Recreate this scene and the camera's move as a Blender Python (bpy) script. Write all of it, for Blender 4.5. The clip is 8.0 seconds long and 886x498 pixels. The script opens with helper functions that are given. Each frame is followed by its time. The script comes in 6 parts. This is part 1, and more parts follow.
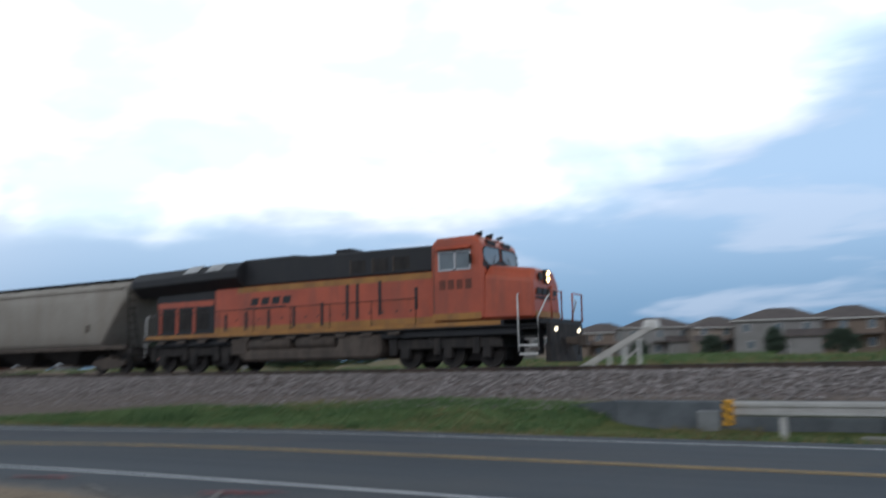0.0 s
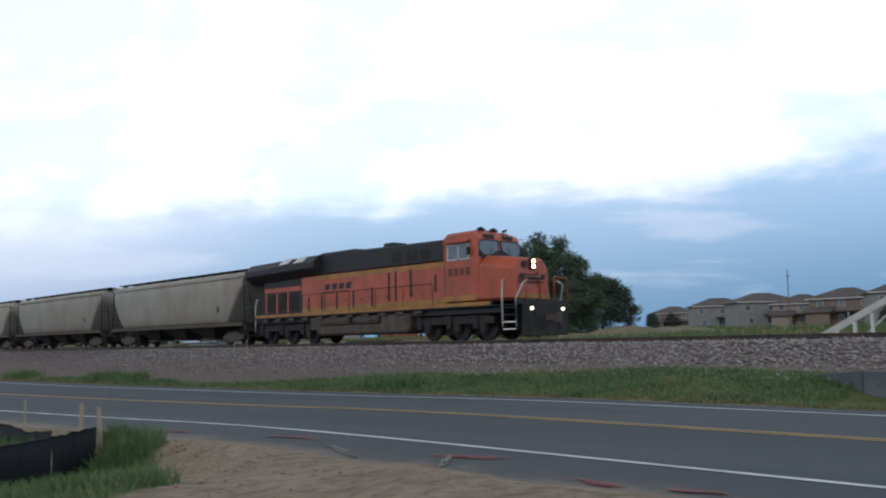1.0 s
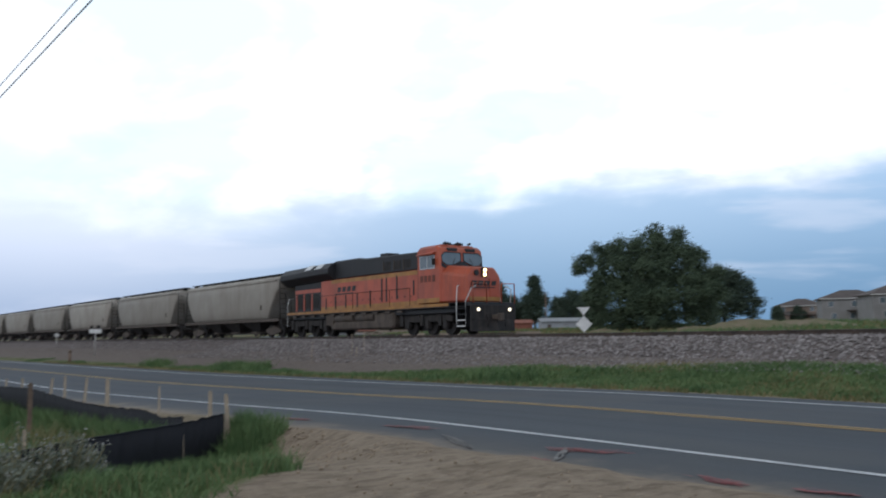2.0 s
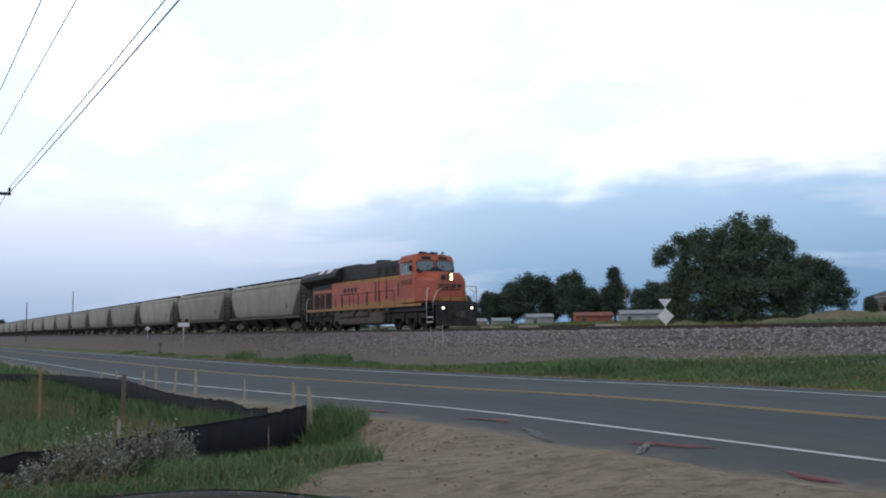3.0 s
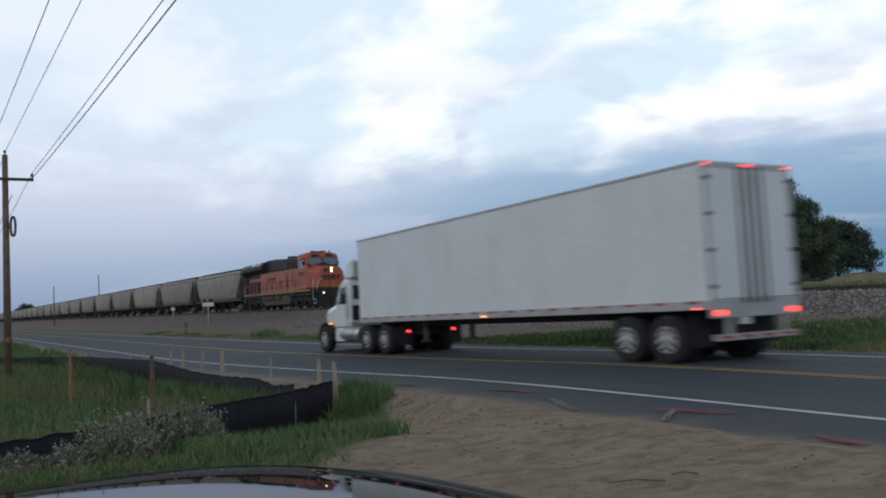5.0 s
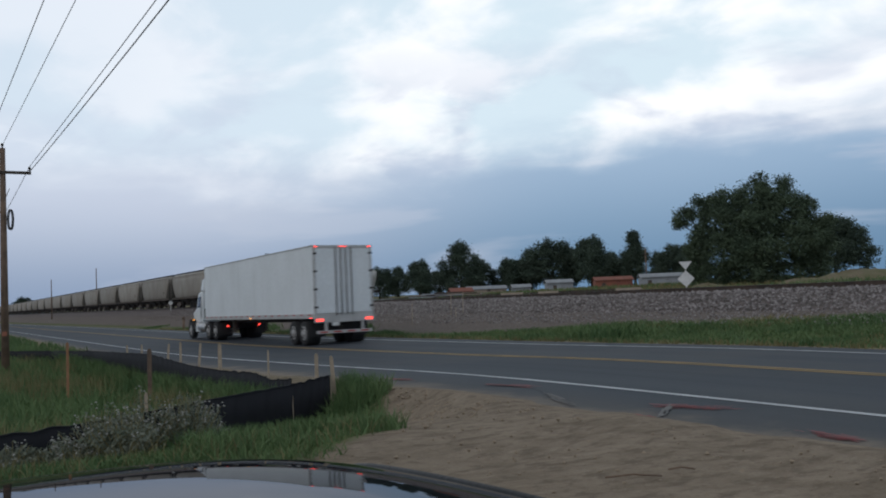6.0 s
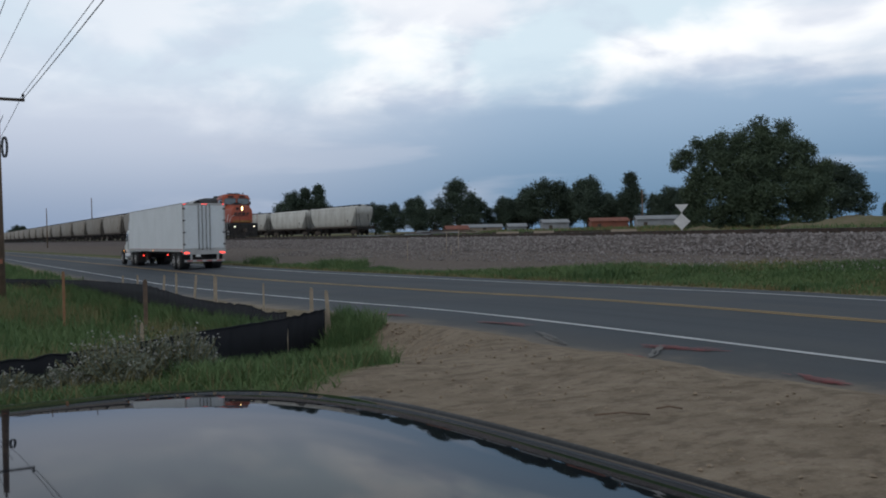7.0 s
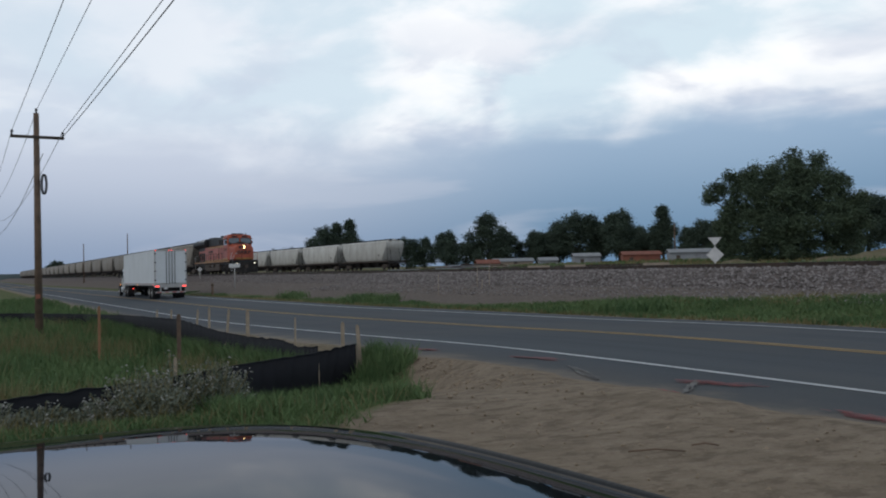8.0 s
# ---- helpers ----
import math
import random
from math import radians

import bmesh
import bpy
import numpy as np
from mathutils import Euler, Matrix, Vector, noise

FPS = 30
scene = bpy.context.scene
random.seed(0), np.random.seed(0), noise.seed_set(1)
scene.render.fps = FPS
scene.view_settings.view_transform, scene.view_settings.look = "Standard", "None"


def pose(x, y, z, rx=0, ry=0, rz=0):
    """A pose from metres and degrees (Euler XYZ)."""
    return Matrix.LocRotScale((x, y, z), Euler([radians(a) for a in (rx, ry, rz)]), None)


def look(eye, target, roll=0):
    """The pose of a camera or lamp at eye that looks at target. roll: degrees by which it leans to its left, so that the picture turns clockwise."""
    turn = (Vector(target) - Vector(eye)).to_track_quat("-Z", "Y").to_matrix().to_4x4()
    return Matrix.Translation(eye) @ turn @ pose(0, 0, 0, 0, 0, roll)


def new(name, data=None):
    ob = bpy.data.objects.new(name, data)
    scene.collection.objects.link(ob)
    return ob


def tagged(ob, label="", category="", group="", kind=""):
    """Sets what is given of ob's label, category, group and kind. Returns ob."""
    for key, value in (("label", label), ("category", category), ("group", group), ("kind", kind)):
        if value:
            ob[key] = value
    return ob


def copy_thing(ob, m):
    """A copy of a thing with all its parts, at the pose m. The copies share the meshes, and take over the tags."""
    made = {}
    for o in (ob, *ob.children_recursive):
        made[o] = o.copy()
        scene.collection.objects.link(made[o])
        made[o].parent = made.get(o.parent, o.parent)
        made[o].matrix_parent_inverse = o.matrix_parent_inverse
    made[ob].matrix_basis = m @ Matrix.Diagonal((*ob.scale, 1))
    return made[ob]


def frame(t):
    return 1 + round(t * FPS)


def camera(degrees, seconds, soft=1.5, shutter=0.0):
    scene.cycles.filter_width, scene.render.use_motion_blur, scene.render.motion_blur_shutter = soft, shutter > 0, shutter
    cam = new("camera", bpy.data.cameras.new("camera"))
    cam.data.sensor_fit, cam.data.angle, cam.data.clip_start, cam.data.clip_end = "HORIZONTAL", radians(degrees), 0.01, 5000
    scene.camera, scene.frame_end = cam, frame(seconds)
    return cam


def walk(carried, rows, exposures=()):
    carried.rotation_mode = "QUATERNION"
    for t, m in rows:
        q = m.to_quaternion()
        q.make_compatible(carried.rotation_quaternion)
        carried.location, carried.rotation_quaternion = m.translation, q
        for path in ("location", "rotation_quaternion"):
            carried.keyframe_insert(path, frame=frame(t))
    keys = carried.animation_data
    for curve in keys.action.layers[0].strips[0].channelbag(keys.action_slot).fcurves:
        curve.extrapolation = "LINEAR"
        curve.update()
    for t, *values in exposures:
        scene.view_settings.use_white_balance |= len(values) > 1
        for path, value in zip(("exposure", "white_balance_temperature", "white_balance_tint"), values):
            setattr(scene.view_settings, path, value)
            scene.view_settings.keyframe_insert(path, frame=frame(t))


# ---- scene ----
EYE = 1.44          # eye height above the road
RAIL_X, RAIL_Z = 28.8, 1.44   # main track: middle and top of rail
SIDE_X, SIDE_Z = 55.5, 1.62   # siding

# ---- camera ----
cam = camera(54.6, 8.0, soft=1.9, shutter=0.5)
walk(cam, [
    (0.0, pose(0, 0, EYE, 97.89, 0.95, -59.17)),
    (0.5, pose(0, 0, EYE, 94.42, -0.88, -48.82)),
    (1.0, pose(0, 0, EYE, 96.11, 1.15, -44.52)),
    (1.5, pose(0, 0, EYE, 96.36, 1.95, -41.56)),
    (2.0, pose(0, 0, EYE, 95.72, 0.82, -36.95)),
    (2.2, pose(0, 0, EYE, 95.10, 0.60, -35.48)),
    (3.3, pose(0, 0, EYE, 95.12, 1.35, -30.89)),
    (3.5, pose(0, 0, EYE, 94.42, 1.66, -30.68)),
    (4.0, pose(0, 0, EYE, 92.93, 1.57, -30.77)),
    (4.5, pose(0, 0, EYE, 93.87, 2.34, -30.23)),
    (5.0, pose(0, 0, EYE, 93.58, 2.47, -30.26)),
    (5.2, pose(0, 0, EYE, 93.26, 2.42, -30.64)),
    (6.3, pose(0, 0, EYE, 93.17, 2.30, -30.28)),
    (6.5, pose(0, 0, EYE, 92.21, 3.12, -30.35)),
    (7.0, pose(0, 0, EYE, 89.05, 1.02, -30.70)),
    (7.5, pose(0, 0, EYE, 91.67, 1.77, -29.86)),
    (8.0, pose(0, 0, EYE, 91.37, 1.19, -28.64)),
], exposures=((0.0, 0.18, 6000, 8.0), (2.0, 0.20, 6000, 8.5), (3.5, 0.20, 6000, 8.5), (4.5, 0.08, 6000, 8.5), (5.2, -0.26, 6000, 8.0), (6.5, -0.28, 6100, 8.0), (8.0, -0.32, 6100, 8.0)))

# ---- world and sun ----
world = bpy.data.worlds.new("dusk_sky")
scene.world = world
world.use_nodes = True


class Nodes:
    """Short calls for a node tree."""

    def __init__(self, tree):
        self.tree = tree

    def add(self, kind, **values):
        node = self.tree.nodes.new(kind)
        for key, value in values.items():
            node.inputs[key].default_value = value
        return node

    def link(self, a, b):
        self.tree.links.new(a, b)

    def put(self, socket, value):
        if isinstance(value, bpy.types.NodeSocket):
            self.link(value, socket)
        else:
            socket.default_value = value

    def math(self, op, a, b=0.0, c=0.0):
        node = self.tree.nodes.new("ShaderNodeMath")
        node.operation = op
        for k, value in enumerate((a, b, c)):
            self.put(node.inputs[k], value)
        return node.outputs[0]

    def step(self, value, low, high):
        node = self.tree.nodes.new("ShaderNodeMapRange")
        node.interpolation_type = "SMOOTHSTEP"
        for k, v in enumerate((value, low, high, 0.0, 1.0)):
            self.put(node.inputs[k], v)
        return node.outputs[0]

    def mix(self, fac, a, b):
        node = self.tree.nodes.new("ShaderNodeMix")
        node.data_type = "RGBA"
        self.put(node.inputs[0], fac)
        for k, v in ((6, a), (7, b)):
            self.put(node.inputs[k], v if isinstance(v, bpy.types.NodeSocket) else (*v, 1.0))
        return node.outputs[2]

    def noise(self, coord, scale, detail=4.0, rough=0.55, distort=0.0):
        node = self.add("ShaderNodeTexNoise", Scale=scale, Detail=detail, Roughness=rough, Distortion=distort)
        self.link(coord, node.inputs["Vector"])
        return node.outputs[0]

    def mapped(self, coord, scale, loc=(0, 0, 0)):
        node = self.tree.nodes.new("ShaderNodeMapping")
        node.inputs["Scale"].default_value = scale
        node.inputs["Location"].default_value = loc
        self.link(coord, node.inputs["Vector"])
        return node.outputs[0]


def build_sky():
    n = Nodes(world.node_tree)
    n.tree.nodes.clear()
    way = n.tree.nodes.new("ShaderNodeTexCoord").outputs["Generated"]
    xyz = n.tree.nodes.new("ShaderNodeSeparateXYZ")
    n.link(way, xyz.inputs[0])
    x, y, z = xyz.outputs
    el = n.math("MULTIPLY", n.math("ARCSINE", z), 57.3)      # degrees above the horizon
    streaks = n.noise(n.mapped(way, (2.2, 2.2, 13.0), (0.3, 0.1, 0.0)), 1.5, 5.0, 0.50, 0.3)
    billow = n.noise(n.mapped(way, (2.6, 2.6, 5.5), (4.2, 1.0, 0.6)), 2.0, 6.0, 0.52, 0.3)
    puffs = n.noise(n.mapped(way, (2.6, 2.6, 7.0), (2.4, 6.7, 1.9)), 2.3, 5.0, 0.50, 0.3)
    # storm bank: its upper edge climbs from the far end of the track towards the east
    rise = n.math("ADD", n.math("MULTIPLY", n.step(y, 0.95, 0.45), 3.0), n.math("MULTIPLY", n.step(y, 0.40, -0.15), 10.0))
    edge = n.math("ADD", 9.2, rise)
    torn = n.math("ADD", n.math("MULTIPLY", n.math("SUBTRACT", billow, 0.5), 6.0), n.math("MULTIPLY", n.math("SUBTRACT", streaks, 0.5), 4.0))
    height = n.math("ADD", n.math("SUBTRACT", el, edge), torn)
    over = n.step(height, -3.0, 1.8)
    bank = n.mix(n.step(el, 0.0, 12.5), (0.145, 0.285, 0.460), (0.47, 0.63, 0.84))
    haze = n.mix(n.step(el, 0.0, 12.0), (0.205, 0.345, 0.520), (0.54, 0.68, 0.86))
    bank = n.mix(n.step(y, 0.30, 0.75), bank, haze)
    west = n.mix(n.step(el, 0.0, 8.0), (0.37, 0.46, 0.63), (0.80, 0.84, 0.96))
    low = n.mix(n.step(x, 0.20, 0.66), west, bank)
    low = n.mix(n.math("MULTIPLY", n.step(streaks, 0.54, 0.66), 0.40), low, (0.74, 0.77, 0.88))
    # soft white heaps over pale blue, with lavender undersides
    heap = n.mix(n.step(billow, 0.40, 0.62), (0.97, 1.09, 1.15), (1.46, 1.40, 1.36))
    raft = n.math("MULTIPLY", n.step(puffs, 0.47, 0.62), n.step(el, 19.0, 9.0))
    heap = n.mix(n.math("MULTIPLY", raft, 0.8), heap, (0.76, 0.81, 0.95))
    hush = n.math("MULTIPLY", n.step(x, 0.55, 0.10), 0.65)
    white = n.mix(hush, heap, (0.93, 1.0, 1.10))
    cloud = n.mix(over, low, white)
    sky = n.tree.nodes.new("ShaderNodeTexSky")
    sky.sky_type = "NISHITA"
    sky.sun_disc = False
    sky.sun_elevation, sky.sun_rotation = radians(4.0), radians(250.0)
    sky_part = n.add("ShaderNodeVectorMath")
    sky_part.operation = "SCALE"
    sky_part.inputs["Scale"].default_value = 0.05
    n.link(sky.outputs[0], sky_part.inputs[0])
    colour = n.mix(0.9, sky_part.outputs[0], cloud)
    # sky dimmed overhead and behind, out of view, to lower the light on the ground
    dim = n.math("MULTIPLY", n.math("SUBTRACT", 1.0, n.math("MULTIPLY", n.step(z, 0.36, 0.80), 0.74)), n.math("SUBTRACT", 1.0, n.math("MULTIPLY", n.step(x, 0.15, -0.5), 0.15)))
    grey = n.add("ShaderNodeVectorMath")
    grey.operation = "SCALE"
    n.link(colour, grey.inputs[0])
    n.link(dim, grey.inputs["Scale"])
    colour = grey.outputs[0]
    back = n.add("ShaderNodeBackground", Strength=1.0)
    n.link(colour, back.inputs["Color"])
    out = n.tree.nodes.new("ShaderNodeOutputWorld")
    n.link(back.outputs[0], out.inputs["Surface"])


build_sky()
sun = new("sun", bpy.data.lights.new("sun", "SUN"))
sun.data.energy, sun.data.angle, sun.data.color = 0.5, radians(20), (1.0, 0.93, 0.86)
sun.matrix_world = look((-40, -15, 30), (0, 0, 0))


# ---- materials ----
def surface(name, colour, rough=0.7, metal=0.0, second=None, scale=3.0, spread=0.6, grain=0.12, bump=0.15, dirt=None, dirt_amount=0.0, coat=0.0, glow=None, vary=0.0):
    """A surface with large stains, fine grain, a little relief and some dirt."""
    m = bpy.data.materials.new(name)
    m.use_nodes = True
    n = Nodes(m.node_tree)
    b = n.tree.nodes["Principled BSDF"]
    at = n.tree.nodes.new("ShaderNodeTexCoord").outputs["Object"]
    second = second or tuple(c * 0.78 for c in colour)
    big = n.noise(at, scale, 5.0, 0.6)
    fine = n.noise(at, scale * 14, 3.0, 0.6)
    col = n.mix(n.math("MULTIPLY", n.step(big, 0.5 - spread / 3, 0.5 + spread / 3), 1.0), colour, second)
    if dirt:
        smear = n.noise(n.mapped(at, (1.0, 1.0, 0.18), (7, 3, 1)), scale * 1.7, 6.0, 0.65)
        col = n.mix(n.math("MULTIPLY", n.step(smear, 0.42, 0.72), dirt_amount), col, dirt)
    if vary:
        info = n.tree.nodes.new("ShaderNodeObjectInfo").outputs["Random"]
        col = n.mix(n.math("MULTIPLY", info, vary), col, tuple(c * 0.45 for c in second))
    hsv = n.tree.nodes.new("ShaderNodeHueSaturation")
    n.link(n.math("ADD", 1.0 - grain, n.math("MULTIPLY", fine, grain * 2)), hsv.inputs["Value"])
    n.link(col, hsv.inputs["Color"])
    n.link(hsv.outputs[0], b.inputs["Base Color"])
    n.link(n.math("ADD", rough - 0.08, n.math("MULTIPLY", big, 0.16)), b.inputs["Roughness"])
    b.inputs["Metallic"].default_value = metal
    b.inputs["Coat Weight"].default_value = coat
    if bump:
        bm_node = n.add("ShaderNodeBump", Strength=bump, Distance=0.02)
        n.link(fine, bm_node.inputs["Height"])
        n.link(bm_node.outputs[0], b.inputs["Normal"])
    if glow:
        b.inputs["Emission Color"].default_value = (*glow[:3], 1)
        b.inputs["Emission Strength"].default_value = glow[3]
    return m


def leaf_surface(name, dark, light, scale=0.6):
    """Foliage: tone by clump and by leaf, a little light let through."""
    m = bpy.data.materials.new(name)
    m.use_nodes = True
    n = Nodes(m.node_tree)
    b = n.tree.nodes["Principled BSDF"]
    at = n.tree.nodes.new("ShaderNodeTexCoord").outputs["Object"]
    each = n.tree.nodes.new("ShaderNodeNewGeometry").outputs["Random Per Island"]
    clump = n.noise(at, scale, 3.0, 0.6)
    f = n.math("ADD", n.math("MULTIPLY", n.step(clump, 0.35, 0.65), 0.55), n.math("MULTIPLY", each, 0.45))
    n.link(n.mix(f, dark, light), b.inputs["Base Color"])
    b.inputs["Roughness"].default_value = 0.75
    b.inputs["Specular IOR Level"].default_value = 0.2
    return m


def ground_surface():
    """One sheet: dry field, green verge, sandy driveway, by place with torn borders."""
    m = bpy.data.materials.new("ground")
    m.use_nodes = True
    n = Nodes(m.node_tree)
    b = n.tree.nodes["Principled BSDF"]
    at = n.tree.nodes.new("ShaderNodeTexCoord").outputs["Object"]
    xyz = n.tree.nodes.new("ShaderNodeSeparateXYZ")
    n.link(at, xyz.inputs[0])
    x, y, z = xyz.outputs
    wobble = n.math("MULTIPLY", n.math("SUBTRACT", n.noise(at, 0.5, 6.0, 0.65), 0.5), 3.0)
    mid = n.noise(at, 1.1, 6.0, 0.65)
    fine = n.noise(at, 9.0, 5.0, 0.65)
    pebble = n.noise(at, 40.0, 3.0, 0.6)
    ruts = n.noise(n.mapped(at, (0.95, 1.25, 1.0)), 1.3, 7.0, 0.68, 0.9)
    dirt = n.mix(n.step(ruts, 0.30, 0.70), (0.215, 0.170, 0.122), (0.315, 0.255, 0.190))
    dirt = n.mix(n.math("MULTIPLY", n.step(fine, 0.5, 0.75), 0.5), dirt, (0.15, 0.11, 0.08))
    dirt = n.mix(n.math("MULTIPLY", n.step(pebble, 0.62, 0.72), 0.5), dirt, (0.42, 0.36, 0.29))
    lumps = n.noise(n.mapped(at, (1.0, 1.6, 1.0), (3, 8, 0)), 3.2, 6.0, 0.7)
    dirt = n.mix(n.math("MULTIPLY", n.step(lumps, 0.48, 0.64), 0.75), dirt, (0.155, 0.118, 0.086))
    dirt = n.mix(n.math("MULTIPLY", n.step(lumps, 0.42, 0.30), 0.5), dirt, (0.42, 0.35, 0.27))
    grass = n.mix(n.step(mid, 0.35, 0.65), (0.06, 0.085, 0.028), (0.125, 0.145, 0.05))
    grass = n.mix(n.math("MULTIPLY", n.step(fine, 0.45, 0.7), 0.5), grass, (0.17, 0.15, 0.07))
    dry = n.mix(n.step(mid, 0.4, 0.6), (0.23, 0.19, 0.11), (0.12, 0.13, 0.05))
    gravel = n.mix(n.step(fine, 0.35, 0.7), (0.20, 0.165, 0.145), (0.10, 0.085, 0.075))
    # driveway side
    near = n.step(n.math("ADD", x, wobble), 18.2, 16.6)
    bend = n.math("MULTIPLY", n.math("MAXIMUM", n.math("SUBTRACT", x, 4.6), 0.0), -1.3)
    drive = n.step(n.math("ADD", n.math("ADD", n.math("ADD", y, n.math("MULTIPLY", x, -0.9)), bend), n.math("MULTIPLY", wobble, 0.35)), 5.3, 4.7)
    verge = n.step(n.math("ADD", x, n.math("MULTIPLY", wobble, 0.15)), 5.8, 6.3)
    drive = n.math("MAXIMUM", drive, n.math("MULTIPLY", verge, 0.8))
    side_a = n.mix(drive, grass, dirt)
    # strip between road and track: green, then gravel and dry weeds farther along
    along = n.step(n.math("ADD", y, n.math("MULTIPLY", wobble, 6.0)), 30.0, 52.0)
    border = n.math("SUBTRACT", 23.4, n.math("MULTIPLY", n.step(y, 14.0, 34.0), 4.4))
    past = n.step(n.math("SUBTRACT", n.math("ADD", x, n.math("MULTIPLY", wobble, 0.7)), border), -0.7, 0.5)
    strip = n.mix(n.math("MAXIMUM", past, n.math("MULTIPLY", along, n.step(n.math("ADD", x, wobble), 18.5, 20.5))), grass, gravel)
    edge = n.step(n.math("ADD", x, n.math("MULTIPLY", wobble, 0.3)), 17.9, 17.2)
    strip = n.mix(n.math("MULTIPLY", edge, 0.8), strip, (0.27, 0.25, 0.13))
    far_side = n.mix(n.step(n.math("ADD", x, wobble), 33.0, 36.0), strip, dry)
    n.link(n.mix(near, far_side, side_a), b.inputs["Base Color"])
    b.inputs["Roughness"].default_value = 0.95
    b.inputs["Specular IOR Level"].default_value = 0.15
    relief = n.add("ShaderNodeBump", Strength=0.9, Distance=0.06)
    n.link(n.math("ADD", n.math("MULTIPLY", ruts, 1.2), n.math("MULTIPLY", fine, 0.6)), relief.inputs["Height"])
    n.link(relief.outputs[0], b.inputs["Normal"])
    return m


def asphalt_surface():
    m = bpy.data.materials.new("asphalt")
    m.use_nodes = True
    n = Nodes(m.node_tree)
    b = n.tree.nodes["Principled BSDF"]
    at = n.tree.nodes.new("ShaderNodeTexCoord").outputs["Object"]
    xyz = n.tree.nodes.new("ShaderNodeSeparateXYZ")
    n.link(at, xyz.inputs[0])
    x = xyz.outputs[0]
    tracks = n.noise(n.mapped(at, (1.0, 0.03, 1.0)), 0.9, 5.0, 0.6)
    patch = n.noise(at, 0.25, 5.0, 0.6)
    fine = n.noise(at, 30.0, 4.0, 0.7)
    col = n.mix(n.step(tracks, 0.35, 0.65), (0.038, 0.048, 0.062), (0.056, 0.068, 0.084))
    col = n.mix(n.math("MULTIPLY", n.step(patch, 0.45, 0.65), 0.5), col, (0.070, 0.074, 0.079))
    dust = n.math("MULTIPLY", n.step(n.math("ADD", x, n.math("MULTIPLY", patch, 2.6)), 9.6, 7.6), 0.85)
    col = n.mix(dust, col, (0.105, 0.102, 0.098))
    sand = n.step(n.math("ADD", x, n.math("MULTIPLY", n.noise(at, 0.8, 6.0, 0.7), 2.4)), 8.7, 7.7)
    col = n.mix(n.math("MULTIPLY", sand, 0.85), col, (0.23, 0.185, 0.14))
    hsv = n.tree.nodes.new("ShaderNodeHueSaturation")
    n.link(n.math("ADD", 0.75, n.math("MULTIPLY", fine, 0.5)), hsv.inputs["Value"])
    n.link(col, hsv.inputs["Color"])
    n.link(hsv.outputs[0], b.inputs["Base Color"])
    b.inputs["Roughness"].default_value = 0.82
    b.inputs["Specular IOR Level"].default_value = 0.3
    relief = n.add("ShaderNodeBump", Strength=0.35, Distance=0.01)
    n.link(fine, relief.inputs["Height"])
    n.link(relief.outputs[0], b.inputs["Normal"])
    return m


GROUND = ground_surface()
ASPHALT = asphalt_surface()
WHITE_LINE = surface("white_line_paint", (0.62, 0.64, 0.66), 0.8, second=(0.4, 0.42, 0.44), scale=1.2, grain=0.25)
YELLOW_LINE = surface("yellow_line_paint", (0.46, 0.30, 0.10), 0.8, second=(0.30, 0.21, 0.09), scale=1.2, grain=0.25)
RED_PAINT = surface("faded_red_marking", (0.34, 0.085, 0.088), 0.85, second=(0.20, 0.085, 0.088), scale=3.0, grain=0.4)
CHALK = surface("chalky_scrape", (0.24, 0.23, 0.22), 0.9, second=(0.14, 0.14, 0.14), scale=4.0, grain=0.3)
BALLAST = surface("ballast", (0.165, 0.135, 0.125), 0.95, second=(0.09, 0.074, 0.068), scale=1.5, grain=0.6, bump=1.0)
STONE = surface("ballast_stone", (0.36, 0.33, 0.32), 0.9, second=(0.085, 0.074, 0.07), scale=6.0, grain=0.3)
RUST_STEEL = surface("rail_steel", (0.10, 0.07, 0.055), 0.6, 0.5, second=(0.05, 0.04, 0.035), scale=2.0)
RAIL_TOP = surface("polished_rail_head", (0.45, 0.45, 0.46), 0.3, 0.95, scale=2.0, bump=0.0)
ORANGE = surface("orange_paint", (0.46, 0.088, 0.036), 0.5, second=(0.36, 0.07, 0.032), scale=0.8, dirt=(0.15, 0.06, 0.04), dirt_amount=0.45, coat=0.2, bump=0.05)
YELLOW = surface("yellow_paint", (0.40, 0.19, 0.04), 0.5, second=(0.30, 0.135, 0.032), scale=1.0, dirt=(0.12, 0.075, 0.04), dirt_amount=0.5, bump=0.05)
BLACK = surface("black_paint", (0.012, 0.013, 0.017), 0.6, second=(0.020, 0.020, 0.022), scale=1.2, dirt=(0.04, 0.036, 0.034), dirt_amount=0.3, bump=0.1)
FADED = surface("faded_number_paint", (0.10, 0.038, 0.026), 0.7, second=(0.2, 0.05, 0.03), scale=3.0)
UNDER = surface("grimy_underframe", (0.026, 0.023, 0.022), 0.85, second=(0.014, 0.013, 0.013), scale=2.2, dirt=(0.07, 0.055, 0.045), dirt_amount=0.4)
GRIME = surface("dusty_brown_steel", (0.105, 0.083, 0.067), 0.85, second=(0.07, 0.055, 0.045), scale=1.5, dirt=(0.04, 0.033, 0.03), dirt_amount=0.6)
HOPPER_GREY = surface("hopper_grey", (0.40, 0.37, 0.325), 0.7, second=(0.33, 0.305, 0.265), scale=0.5, dirt=(0.24, 0.20, 0.16), dirt_amount=0.5, bump=0.05, vary=0.45)
HOPPER_WHITE = surface("hopper_white", (0.74, 0.74, 0.70), 0.65, second=(0.62, 0.61, 0.57), scale=0.6, dirt=(0.28, 0.24, 0.2), dirt_amount=0.45, bump=0.05, vary=0.2)
